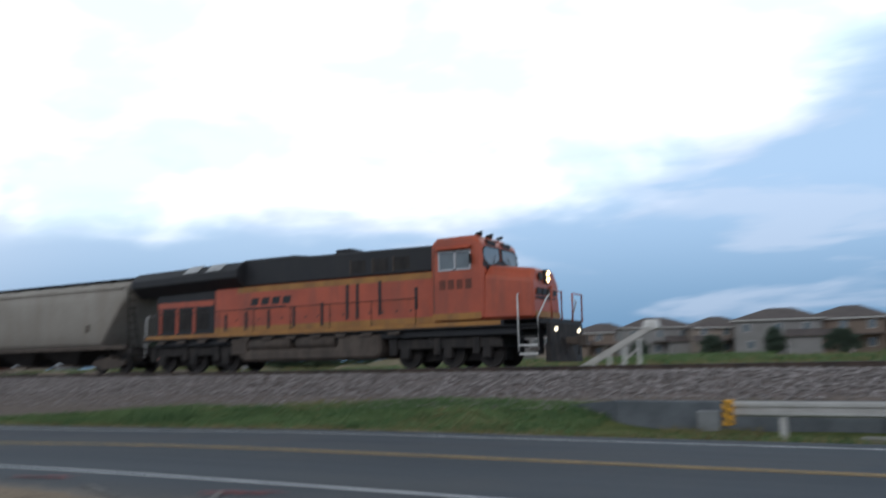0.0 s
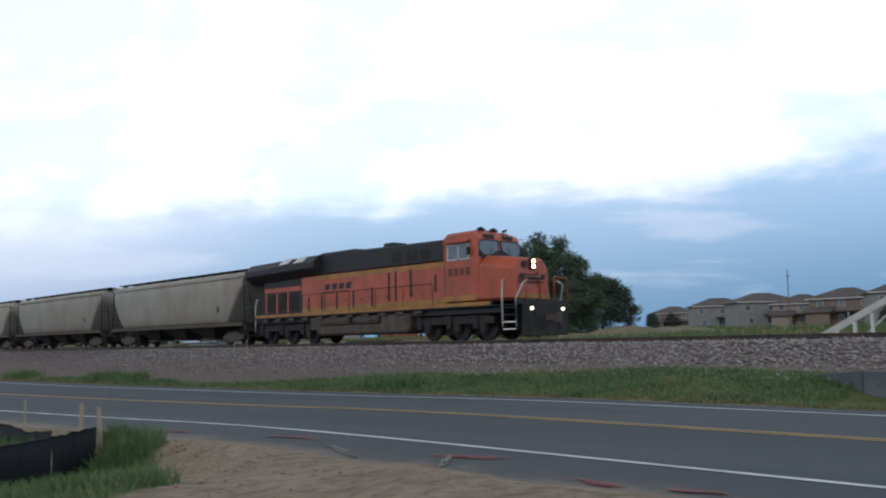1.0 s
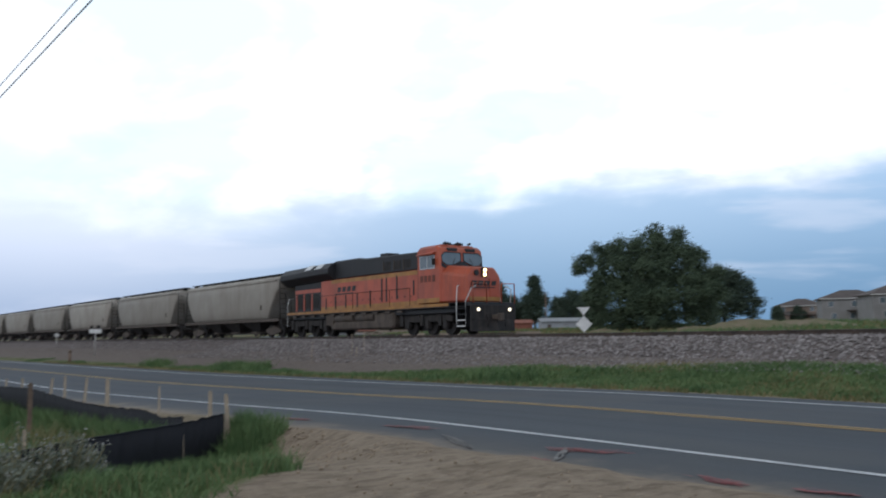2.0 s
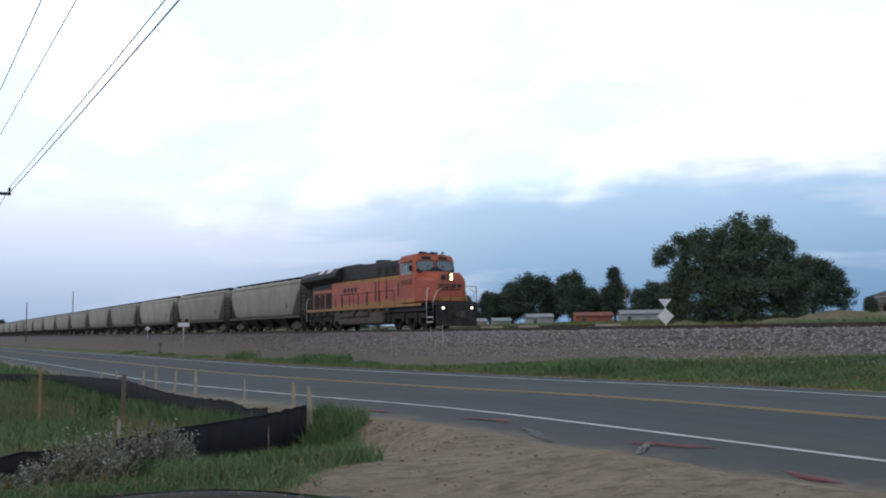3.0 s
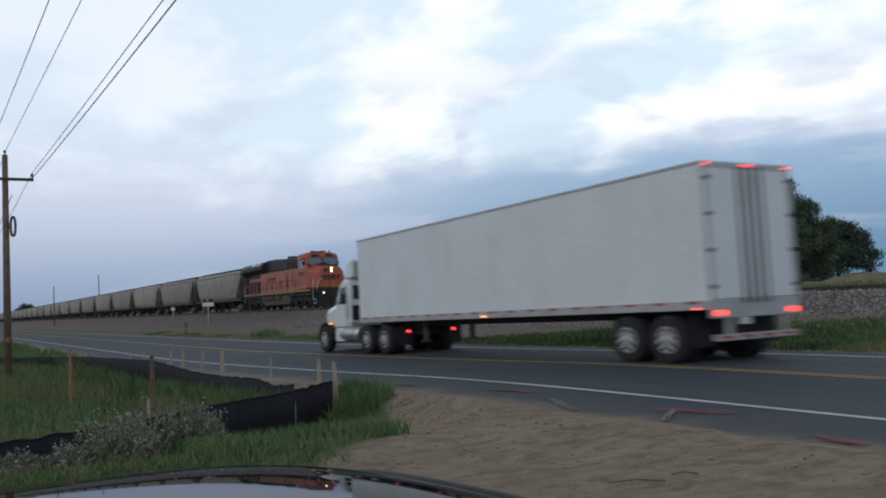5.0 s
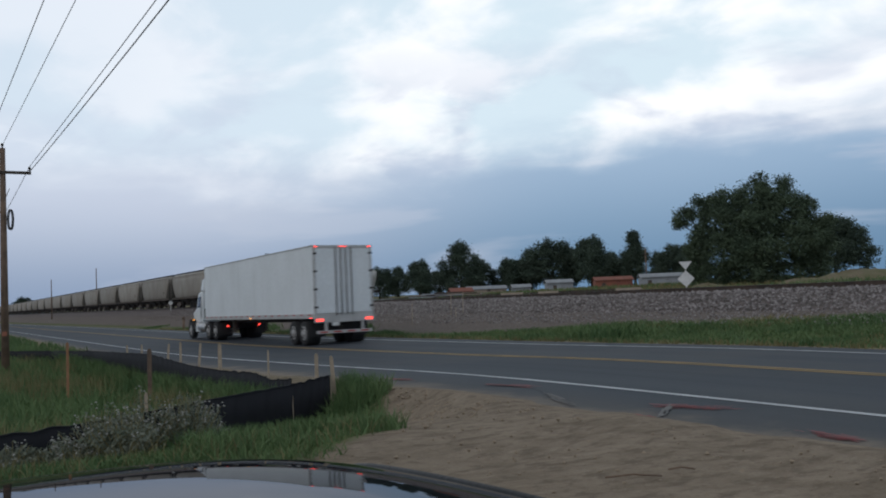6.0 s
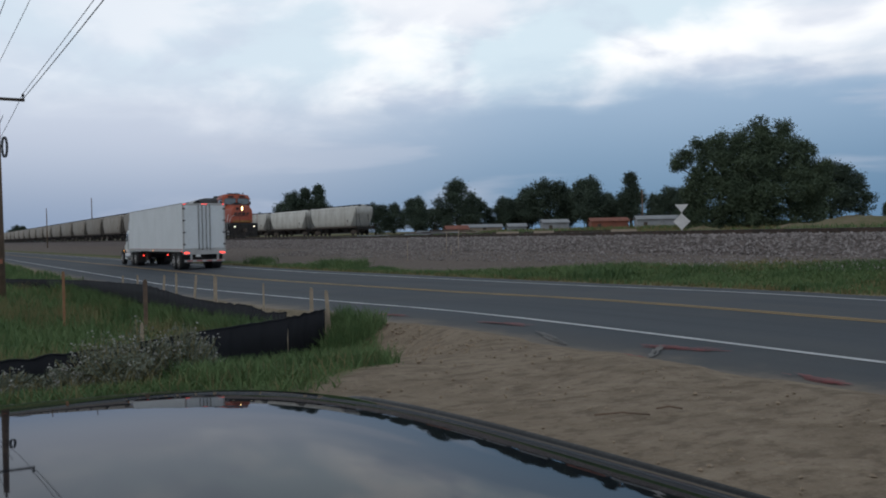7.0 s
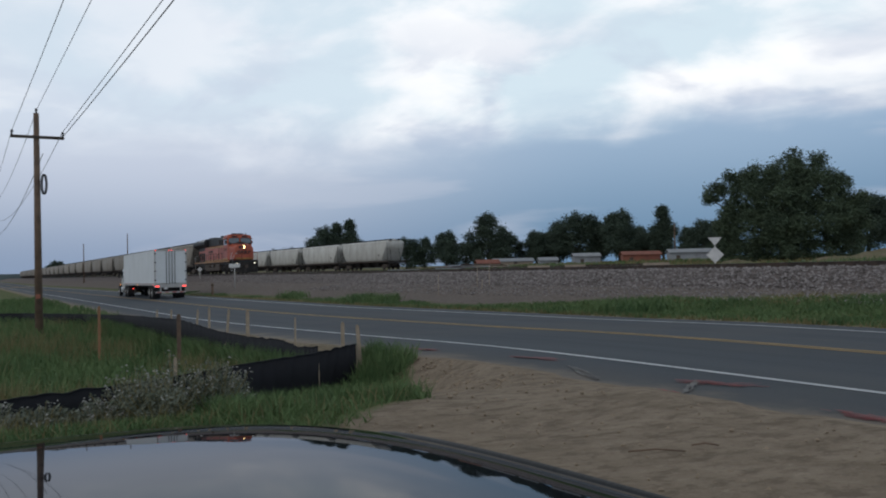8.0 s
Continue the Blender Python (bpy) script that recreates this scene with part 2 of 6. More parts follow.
TRUCK_WHITE = surface("white_truck_paint", (0.78, 0.81, 0.82), 0.35, second=(0.72, 0.75, 0.76), scale=0.7, coat=0.4, bump=0.02)
TRAILER_WHITE = surface("white_trailer_skin", (0.76, 0.79, 0.80), 0.42, second=(0.71, 0.74, 0.745), scale=0.5, dirt=(0.5, 0.5, 0.49), dirt_amount=0.2, bump=0.02)
RUBBER = surface("tyre_rubber", (0.022, 0.022, 0.023), 0.85, scale=4.0)
ALLOY = surface("wheel_metal", (0.52, 0.51, 0.49), 0.5, 0.25, scale=4.0, dirt=(0.28, 0.25, 0.22), dirt_amount=0.5)
CHROME = surface("dull_aluminium", (0.5, 0.5, 0.5), 0.35, 0.8, scale=3.0)
WHITE_METAL = surface("white_enamel", (0.72, 0.72, 0.70), 0.5, scale=3.0)
LATH = surface("weathered_lath", (0.45, 0.36, 0.26), 0.9, second=(0.33, 0.27, 0.2), scale=6.0)
POLE_WOOD = surface("pole_wood", (0.20, 0.135, 0.095), 0.9, second=(0.12, 0.085, 0.062), scale=2.5, bump=0.5)
FENCE_CLOTH = surface("black_silt_cloth", (0.007, 0.008, 0.012), 0.9, second=(0.011, 0.012, 0.017), scale=2.0)
CONCRETE = surface("concrete", (0.13, 0.145, 0.16), 0.9, second=(0.08, 0.09, 0.10), scale=0.9, grain=0.2, bump=0.4)
GALVANISED = surface("galvanised_steel", (0.52, 0.51, 0.49), 0.5, 0.4, second=(0.42, 0.41, 0.39), scale=1.5)
CAUTION = surface("caution_yellow", (0.72, 0.36, 0.02), 0.6, scale=3.0)
WIRE = surface("cable", (0.03, 0.03, 0.035), 0.6, bump=0.0)
BARK = surface("bark", (0.075, 0.060, 0.048), 0.95, second=(0.04, 0.032, 0.027), scale=3.0, bump=0.8)
LEAF = leaf_surface("cottonwood_leaf", (0.060, 0.088, 0.058), (0.112, 0.150, 0.090))
LEAF_DARK = leaf_surface("elm_leaf", (0.050, 0.073, 0.056), (0.084, 0.114, 0.080))
GRASS = leaf_surface("grass_blade", (0.058, 0.114, 0.045), (0.155, 0.222, 0.092), 0.5)
STRAW = leaf_surface("dry_grass", (0.13, 0.115, 0.05), (0.27, 0.235, 0.12), 0.6)
SAGE = leaf_surface("sage_leaf", (0.11, 0.135, 0.095), (0.25, 0.265, 0.21), 2.0)
FLOWER = leaf_surface("pale_flower_head", (0.26, 0.26, 0.24), (0.40, 0.39, 0.37), 3.0)
CAR_PAINT = surface("dark_car_paint", (0.010, 0.012, 0.017), 0.10, 0.0, second=(0.012, 0.014, 0.02), scale=0.6, coat=0.0, bump=0.0, grain=0.03)
paint_nodes = CAR_PAINT.node_tree
paint_shader = paint_nodes.nodes["Principled BSDF"]
for link in list(paint_shader.inputs["Roughness"].links):
    paint_nodes.links.remove(link)
paint_shader.inputs["Roughness"].default_value = 0.025
paint_shader.inputs["IOR"].default_value = 1.15
CAR_TRIM = surface("black_rubber_trim", (0.015, 0.016, 0.018), 0.55, scale=5.0)
# pale blue-grey base colour carries the sky's reflection
GLASS_SKY = surface("dark_glass", (0.12, 0.155, 0.175), 0.06, 0.0, scale=1.0, bump=0.0, grain=0.02, coat=0.6)
TRUCK_GLASS = surface("truck_glass", (0.025, 0.033, 0.04), 0.08, 0.0, scale=1.0, bump=0.0, grain=0.02, coat=0.3)
FAIRING_SHADE = surface("fairing_grey", (0.36, 0.39, 0.38), 0.7, scale=1.0)
HEADLIGHT = surface("lit_headlight", (0.9, 0.8, 0.6), 0.3, glow=(1.0, 0.62, 0.25, 9.0), bump=0.0)
DITCH = surface("lit_ditch_light", (0.9, 0.85, 0.7), 0.3, glow=(1.0, 0.85, 0.6, 2.2), bump=0.0)
RED_LAMP = surface("lit_red_lamp", (0.6, 0.02, 0.02), 0.3, glow=(1.0, 0.06, 0.04, 3.5), bump=0.0)
AMBER_LAMP = surface("lit_amber_lamp", (0.8, 0.3, 0.03), 0.3, glow=(1.0, 0.36, 0.05, 3.0), bump=0.0)
REFLECT_RED = surface("red_reflector_tape", (0.45, 0.06, 0.05), 0.5, scale=3.0)


# ---- mesh tools ----
class Mesh:
    """Gathers boxes, prisms, lofts and tubes into one mesh."""

    def __init__(self):
        self.v, self.f, self.s = [], [], []

    def add(self, verts, faces, smooth=False):
        k = len(self.v)
        self.v += [tuple(p) for p in verts]
        self.f += [tuple(i + k for i in f) for f in faces]
        self.s += [smooth] * len(faces)
        return self

    def box(self, x, y, z, sx, sy, sz, m=None):
        p = [Vector((sx * (i - 0.5), sy * (j - 0.5), sz * (k - 0.5))) for i in (0, 1) for j in (0, 1) for k in (0, 1)]
        m = (Matrix.Translation((x, y, z)) @ m) if m else Matrix.Translation((x, y, z))
        return self.add([m @ q for q in p], [(0, 1, 3, 2), (4, 6, 7, 5), (0, 4, 5, 1), (2, 3, 7, 6), (0, 2, 6, 4), (1, 5, 7, 3)])

    def span(self, x0, x1, y0, y1, z0, z1):
        return self.box((x0 + x1) / 2, (y0 + y1) / 2, (z0 + z1) / 2, abs(x1 - x0), abs(y1 - y0), abs(z1 - z0))

    def rings(self, rings, caps=True, smooth=False):
        n = len(rings[0])
        faces = [(r * n + i, r * n + (i + 1) % n, (r + 1) * n + (i + 1) % n, (r + 1) * n + i) for r in range(len(rings) - 1) for i in range(n)]
        k = len(self.f)
        self.add([p for r in rings for p in r], faces, smooth)
        if caps:
            base = len(self.v) - n * len(rings)
            self.f += [tuple(base + i for i in reversed(range(n))), tuple(base + n * (len(rings) - 1) + i for i in range(n))]
            self.s += [False, False]
        return self

    def cyl(self, a, b, ra, rb=None, n=12, smooth=True):
        a, b = Vector(a), Vector(b)
        q = (b - a).to_track_quat("Z", "Y")
        rb = ra if rb is None else rb
        ring = [[c + q @ Vector((r * math.cos(2 * math.pi * i / n), r * math.sin(2 * math.pi * i / n), 0)) for i in range(n)] for c, r in ((a, ra), (b, rb))]
        return self.rings(ring, True, smooth)

    def tube(self, points, r, n=6):
        """One bent pipe along the points."""
        pts = [Vector(p) for p in points]
        rings = []
        for i, p in enumerate(pts):
            d = pts[min(i + 1, len(pts) - 1)] - pts[max(i - 1, 0)]
            q = d.to_track_quat("Z", "Y")
            rings.append([p + q @ Vector((r * math.cos(2 * math.pi * k / n), r * math.sin(2 * math.pi * k / n), 0)) for k in range(n)])
        return self.rings(rings, True, True)

    def loft(self, levels, smooth=False):
        """levels: z, half width, y from, y to, corner radius."""
        rings = []
        for z, w, y0, y1, r in levels:
            ring = []
            for cx, cy, a0 in ((w - r, y1 - r, 0), (-w + r, y1 - r, 90), (-w + r, y0 + r, 180), (w - r, y0 + r, 270)):
                ring += [(cx + r * math.cos(radians(a0 + a)), cy + r * math.sin(radians(a0 + a)), z) for a in (0, 45, 90)]
            rings.append(ring)
        return self.rings(rings, True, smooth)

    def prism(self, outline, x0, x1):
        """outline in (y, z), drawn out along x."""
        return self.rings([[(x0, y, z) for y, z in outline], [(x1, y, z) for y, z in outline]])

    def data(self, name, material):
        d = bpy.data.meshes.new(name)
        d.from_pydata(self.v, [], self.f)
        d.polygons.foreach_set("use_smooth", self.s)
        if material:
            d.materials.append(material)
        d.update()
        return d


def settle(d, bevel=0.0):
    bm = bmesh.new()
    bm.from_mesh(d)
    bmesh.ops.recalc_face_normals(bm, faces=bm.faces)
    if bevel:
        bmesh.ops.bevel(bm, geom=[e for e in bm.edges if e.is_manifold and e.calc_face_angle(0) > 0.6], offset=bevel, segments=1, affect="EDGES", clamp_overlap=True)
    bm.to_mesh(d)
    bm.free()
    return d


def part(name, mesh, material, parent, label="", bevel=0.0):
    """One mesh object under a thing or under a part."""
    ob = new(name, settle(mesh.data(name, material), bevel))
    ob.parent = parent
    if label:
        ob["label"] = label
    return ob


def thing(name, label, category, m=None, group=""):
    ob = tagged(new(name), label, category, group)
    ob.matrix_basis = m or Matrix()
    return ob


def single(name, mesh, material, label, category, m=None, bevel=0.0, group="", kind=""):
    ob = tagged(new(name, settle(mesh.data(name, material), bevel)), label, category, group, kind)
    ob.matrix_basis = m or Matrix()
    return ob


def smooth01(v, a, b):
    t = min(1.0, max(0.0, (v - a) / (b - a)))
    return t * t * (3 - 2 * t)


# ---- the lie of the land ----
def road_z(y, x=14.2):
    """The road falls away gently in the direction of travel, and leans towards the driveway there."""
    fall = -0.010 * max(0.0, min(y, 40) - 10) * smooth01(y, 10, 20) - 0.0036 * max(0.0, min(y, 300) - 40)
    return fall + 0.032 * (min(max(x, 6.4), 17) - 16) * smooth01(y, 8, 38)


def ground_z(x, y):
    r = road_z(y, x)
    if x < 6.45:
        dip = smooth01(y, 8.0, 12.8) * smooth01(-x, -6.55, -5.3)
        z = r - 0.6 * dip * (1 - 0.55 * smooth01(y, 25, 45)) + 0.01 + 0.045 * smooth01(x, 5.0, 6.0)
    elif x < 17.2:
        z = r - 0.03
    elif x < 23.5:
        z = r - 0.03 + (0.52 - r) * smooth01(x, 17.0, 24.5)
        if y < 8.5:
            z -= 0.35 * smooth01(-y, -8.5, -6.5) * smooth01(x, 17.2, 18.8)
    elif x < 36:
        z = r + (0.55 - r) * smooth01(x, 20, 24.5) + 0.3 * smooth01(x, 30, 36)
    else:
        z = 0.85 + 1.7 * smooth01(x, 36, 135) ** 0.8 + 0.9 * smooth01(x, 135, 400)
    return z


def lay_ground():
    xs = [-3000, -900, -300, -120, -60, -30, -18] + [-12 + i * 0.8 for i in range(62)] + [38.5, 41, 45, 50, 56, 63, 72, 82, 95, 110, 135, 170, 220, 300, 420, 700, 1300, 3000]
    ys = [-3000, -900, -300, -120, -60, -36, -24] + [-16 + i * 0.8 for i in range(90)] + [57, 60, 64, 68, 73, 80, 88, 97, 108, 120, 135, 155, 180, 215, 260, 320, 420, 600, 1000, 1800, 3000]
    g = Mesh()
    verts = [(x, y, ground_z(x, y) + (0.05 * (noise.noise(Vector((x * 0.7, y * 0.7, 0)))) if abs(x) < 60 and abs(y) < 120 and not 6.5 < x < 17 else 0)) for x in xs for y in ys]
    n = len(ys)
    g.add(verts, [(i * n + j, (i + 1) * n + j, (i + 1) * n + j + 1, i * n + j + 1) for i in range(len(xs) - 1) for j in range(n - 1)], True)
    single("ground", g, GROUND, "sandy driveway and weedy grass fields reaching the horizon", "ground", kind="structure")


def strip(name, x0, x1, lift, material, label, category, y0=-400.0, y1=900.0):
    """A sheet that follows the road's fall."""
    ys = [y for y in [-400, -120, -40] + [-20 + 2 * i for i in range(60)] + [110, 125, 150, 200, 300, 500, 900] if y0 < y < y1]
    ys = [y0] + ys + [y1]
    n = max(2, int((x1 - x0) / 0.7))
    xs = [x0 + (x1 - x0) * i / (n - 1) for i in range(n)]
    g = Mesh()
    g.add([(x, y, road_z(y, x) + lift) for y in ys for x in xs], [(j * n + i, j * n + i + 1, (j + 1) * n + i + 1, (j + 1) * n + i) for j in range(len(ys) - 1) for i in range(n - 1)], True)
    return single(name, g, material, label, category, kind="structure")


def lay_road():
    strip("road", 6.42, 16.9, 0.0, ASPHALT, "dark worn asphalt two-lane road with a dusty shoulder", "road")
    strip("edge_line_near", 8.56, 8.69, 0.007, WHITE_LINE, "worn white painted edge line", "road marking")
    strip("edge_line_far", 15.86, 15.99, 0.007, WHITE_LINE, "worn white painted edge line", "road marking")
    strip("centre_line", 12.20, 12.31, 0.007, YELLOW_LINE, "faded yellow painted centre line", "road marking")
    strip("centre_line_second", 12.41, 12.52, 0.007, YELLOW_LINE, "faded yellow painted centre line", "road marking")
    rng = random.Random(5)
    # sprayed strokes: from, to, half width, paint
    strokes = (((6.95, 7.6), (6.70, 6.95), 0.13, RED_PAINT), ((7.65, 7.75), (8.05, 6.95), 0.13, RED_PAINT), ((7.55, 8.0), (7.85, 7.45), 0.10, RED_PAINT), ((7.25, 5.55), (7.12, 4.8), 0.12, RED_PAINT),
               ((7.70, 11.9), (7.95, 10.8), 0.12, RED_PAINT), ((7.3, 14.8), (7.4, 13.7), 0.12, RED_PAINT), ((7.3, 4.5), (7.4, 3.9), 0.10, RED_PAINT),
               ((6.62, 6.9), (6.95, 7.1), 0.07, CHALK), ((6.9, 7.1), (7.8, 7.85), 0.06, CHALK), ((7.55, 10.1), (6.95, 8.65), 0.05, CHALK))
    for k, ((x0, y0), (x1, y1), w, paint) in enumerate(strokes):
        g = Mesh()
        run = Vector((x1 - x0, y1 - y0))
        side = Vector((-run.y, run.x)).normalized()
        for layer in range(26):
            t0 = rng.uniform(0, 0.7)
            t1 = min(1.0, t0 + rng.uniform(0.15, 0.5))
            off, h = rng.gauss(0, w * 0.55), rng.uniform(0.006, 0.022)
            pts = []
            for t in (t0, (t0 + t1) / 2, t1):
                c = Vector((x0, y0)) + run * t + side * (off + rng.gauss(0, 0.008))
                pts += [c - side * h * rng.uniform(0.4, 1), c + side * h * rng.uniform(0.4, 1)]
            g.add([(p.x, p.y, road_z(p.y, p.x) + 0.004 + 0.0007 * layer + 0.00006 * k) for p in pts], [(0, 1, 3, 2), (2, 3, 5, 4)])
        red = paint is RED_PAINT
        single("utility_marking", g, paint, "faded red spray marking on the asphalt shoulder" if red else "pale chalky scrape on the asphalt shoulder", "road marking", group="spray markings", kind="structure")


def lay_track(name, x, z, y0, y1, stones):
    """Ballast bed and two rails."""
    ys = [y0] + [y for y in range(int(y0) + 4, int(y1), 4) if y < 160 or y % 40 == 0] + [y1]
    low = [(-5.0, -1.25), (-4.3, -0.85), (-2.35, -0.27), (-1.6, -0.20), (1.6, -0.20), (2.35, -0.27), (4.3, -0.75), (5.2, -0.95)]
    g = Mesh()
    v = [(x + dx * (1 + 0.03 * noise.noise(Vector((y * 0.3, dx, 1)))), y, z + dz + 0.03 * noise.noise(Vector((dx, y * 0.5, 0)))) for y in ys for dx, dz in low]
    n = len(low)
    g.add(v, [(i * n + j, i * n + j + 1, (i + 1) * n + j + 1, (i + 1) * n + j) for i in range(len(ys) - 1) for j in range(n - 1)], True)
    bed = single(name, g, BALLAST, "grey-brown crushed stone ballast bank under the rails", "ballast", kind="structure")
    for s in (-1, 1):
        rail = Mesh()
        c = x + s * 0.755
        rail.span(c - 0.07, c + 0.07, y0, y1, z - 0.18, z - 0.155).span(c - 0.012, c + 0.012, y0, y1, z - 0.155, z - 0.04).span(c - 0.036, c + 0.036, y0, y1, z - 0.04, z - 0.003)
        part("rail", rail, RUST_STEEL, bed, "rusty steel rail")
        part("rail_head", Mesh().span(c - 0.03, c + 0.03, y0, y1, z - 0.003, z), RAIL_TOP, bed)
    if stones:
        rng = random.Random(11)
        g = Mesh()
        for _ in range(19000):
            y = rng.uniform(0, 60) if rng.random() < 0.8 else rng.uniform(-6, 110)
            t = rng.random()
            dx = -4.6 + t * 3.0 if rng.random() < 0.75 else rng.uniform(-7.6, -4.4)
            h = float(np.interp(dx, [p[0] for p in low], [p[1] for p in low]))
            r = rng.uniform(0.03, 0.09)
            if dx < -4.6:
                h, r = max(h, ground_z(x + dx, y) - z) if dx > -5 else ground_z(x + dx, y) - z, r * 0.75
            c = Vector((x + dx, y, z + h + r * 0.3))
            q = [c + Vector((rng.uniform(0.6, 1.2) * r * a, rng.uniform(0.6, 1.2) * r * b, rng.uniform(0.6, 1.1) * r * e)) for a, b, e in ((1, 0, 0), (-1, 0, 0), (0, 1, 0), (0, -1, 0), (0, 0, 1), (0, 0, -1))]
            g.add(q, [(0, 2, 4), (2, 1, 4), (1, 3, 4), (3, 0, 4), (2, 0, 5), (1, 2, 5), (3, 1, 5), (0, 3, 5)])
        ob = part("ballast_stones", g, STONE, bed)
        ob["kind"] = "stuff"
    return bed


lay_ground()
lay_road()
lay_track("ballast_main", RAIL_X, RAIL_Z, -300.0, 900.0, True)
lay_track("ballast_siding", SIDE_X, SIDE_Z, 60.0, 700.0, False)


# ---- wheels ----
def wheelset(parent, x, y, r, name="wheelset"):
    """An axle with two flanged railway wheels, turning about its own middle."""
    g = Mesh()
    for s in (-1, 1):
        g.cyl((s * 0.68, 0, 0), (s * 0.73, 0, 0), r + 0.03, r + 0.03, 20).cyl((s * 0.73, 0, 0), (s * 0.83, 0, 0), r, r * 0.99, 20)
        g.cyl((s * 0.83, 0, 0), (s * 0.90, 0, 0), 0.16, 0.13, 10)
        g.box(s * 0.835, 0, r * 0.6, 0.02, r * 0.25, r * 0.5).box(s * 0.835, 0, -r * 0.6, 0.02, r * 0.25, r * 0.5)
    g.cyl((-0.9, 0, 0), (0.9, 0, 0), 0.085, 0.085, 10)
    ob = part(name, g, UNDER, parent)
    ob.location = (x, y, r)
    return ob


# ---- locomotive ----
SHORT = ((-2.0, 2.1, 5.7, 30.0), (-2.5, 1.6, 4.57, 28.87))


def build_cab(loco):
    """Wide cab with raked windscreens and the long tapering nose before it."""
    cab = part("cab", Mesh().prism([(2.30, 1.7), (4.57, 1.7), (4.57, 4.62), (4.30, 4.80), (2.78, 4.80), (2.44, 4.60), (2.34, 3.5)], -1.5, 1.5), ORANGE, loco, "orange wide driver's cab", 0.11)
    part("cab_roof", Mesh().prism([(2.7, 4.78), (4.60, 4.78), (4.5, 4.87), (2.85, 4.88)], -1.12, 1.12), ORANGE, loco, "sun-faded cab roof", 0.03)
    part("air_conditioner", Mesh().loft([(4.86, 0.55, 3.1, 4.1, 0.1), (4.99, 0.48, 3.2, 4.0, 0.1)]), UNDER, cab, "dark roof unit")
    for k in range(7):
        x, y = -0.85 + k * 0.28, 2.86 + 0.16 * (k % 3)
        part("roof_horn", Mesh().cyl((x, y, 4.86), (x, y, 4.95), 0.03, 0.03, 8).cyl((x, y + 0.1, 4.97), (x, y - 0.16, 4.98), 0.03, 0.07, 8), UNDER, cab)
    part("antenna", Mesh().cyl((0.6, 4.2, 4.86), (0.6, 4.2, 5.14), 0.02, 0.012, 6), UNDER, cab)
    for s in (-1, 1):
        for y0, y1 in ((2.90, 3.46), (3.56, 4.16)):
            part("side_window", Mesh().span(s * 1.495, s * 1.512, y0, y1, 3.62, 4.24), GLASS_SKY, cab, "dark side window")
        part("window_frame", Mesh().span(s * 1.49, s * 1.522, 2.84, 2.90, 3.56, 4.30).span(s * 1.49, s * 1.522, 3.47, 3.55, 3.56, 4.30).span(s * 1.49, s * 1.522, 4.16, 4.22, 3.56, 4.30).span(s * 1.49, s * 1.522, 2.90, 4.16, 4.24, 4.30).span(s * 1.49, s * 1.522, 2.90, 4.16, 3.56, 3.62), CHROME, cab, "pale window frame")
        part("cab_sunshade", Mesh().box(s * 1.60, 3.55, 4.40, 0.30, 1.5, 0.03, pose(0, 0, 0, 0, s * 28, 0)), ORANGE, cab)
        part("cab_mirror", Mesh().span(s * 1.52, s * 1.72, 2.78, 2.81, 3.75, 4.1), UNDER, cab)
        part("cab_stripe", Mesh().span(s * 1.5, s * 1.508, 2.45, 4.5, 1.74, 1.98), YELLOW, cab, "yellow stripe")
        part("cab_seam", Mesh().span(s * 1.5, s * 1.506, 4.40, 4.43, 2.0, 4.5), GRIME, cab)
        for k in range(4):
            part("number_bar", Mesh().span(s * 1.501, s * 1.508, 2.82 + k * 0.37, 3.08 + k * 0.37, 2.86, 3.22), FADED, cab, "faded dark bar in place of a number")
        # windscreen panes, lower at their outer half
        w = [(s * 0.10, 4.42), (s * 1.16, 4.42), (s * 1.38, 4.26), (s * 1.38, 3.92), (s * 1.10, 3.74), (s * 0.70, 3.72), (s * 0.10, 3.98)]
        tilt = lambda z: 2.335 + 0.095 * max(0.0, (z - 3.5) / 1.1)
        part("windscreen", Mesh().rings([[(x, tilt(z) - 0.02, z) for x, z in w], [(x, tilt(z) + 0.03, z) for x, z in w]]), GLASS_SKY, cab, "dark front window")
        part("windscreen_gasket", Mesh().tube([(x, tilt(z) - 0.025, z) for x, z in w + w[:1]], 0.026), BLACK, cab)
        v = [(s * 0.0, 3.94), (s * 0.10, 3.94), (s * 0.68, 3.68), (s * 1.12, 3.69), (s * 1.40, 3.88), (s * 1.42, 3.66), (s * 1.0, 3.50), (s * 0.0, 3.62)]
        part("anti_glare_panel", Mesh().rings([[(x, tilt(z) - 0.015, z) for x, z in v], [(x, tilt(z) + 0.03, z) for x, z in v]]), BLACK, cab, "dark panel below the window")
        part("number_board", Mesh().span(s * 0.30, s * 0.95, 2.40, 2.62, 4.50, 4.68), BLACK, cab, "dark number board", 0.02)
        part("wiper", Mesh().tube([(s * 0.72, 2.30, 3.74), (s * 0.5, 2.33, 4.12)], 0.012, 5), BLACK, cab)
    nose = part("nose", Mesh().rings([[(-1.46, 2.42, 1.7), (1.46, 2.42, 1.7), (1.46, 2.36, 3.30), (1.02, 2.36, 3.72), (-1.02, 2.36, 3.72), (-1.46, 2.36, 3.30)],
                                      [(-1.16, 0.50, 1.7), (1.16, 0.50, 1.7), (1.16, 0.56, 3.05), (0.82, 0.62, 3.52), (-0.82, 0.62, 3.52), (-1.16, 0.56, 3.05)]]), ORANGE, loco, "orange tapering nose", 0.09)
    part("nose_band", Mesh().span(-1.04, 1.04, 0.470, 0.515, 1.74, 1.96), YELLOW, nose, "yellow band")
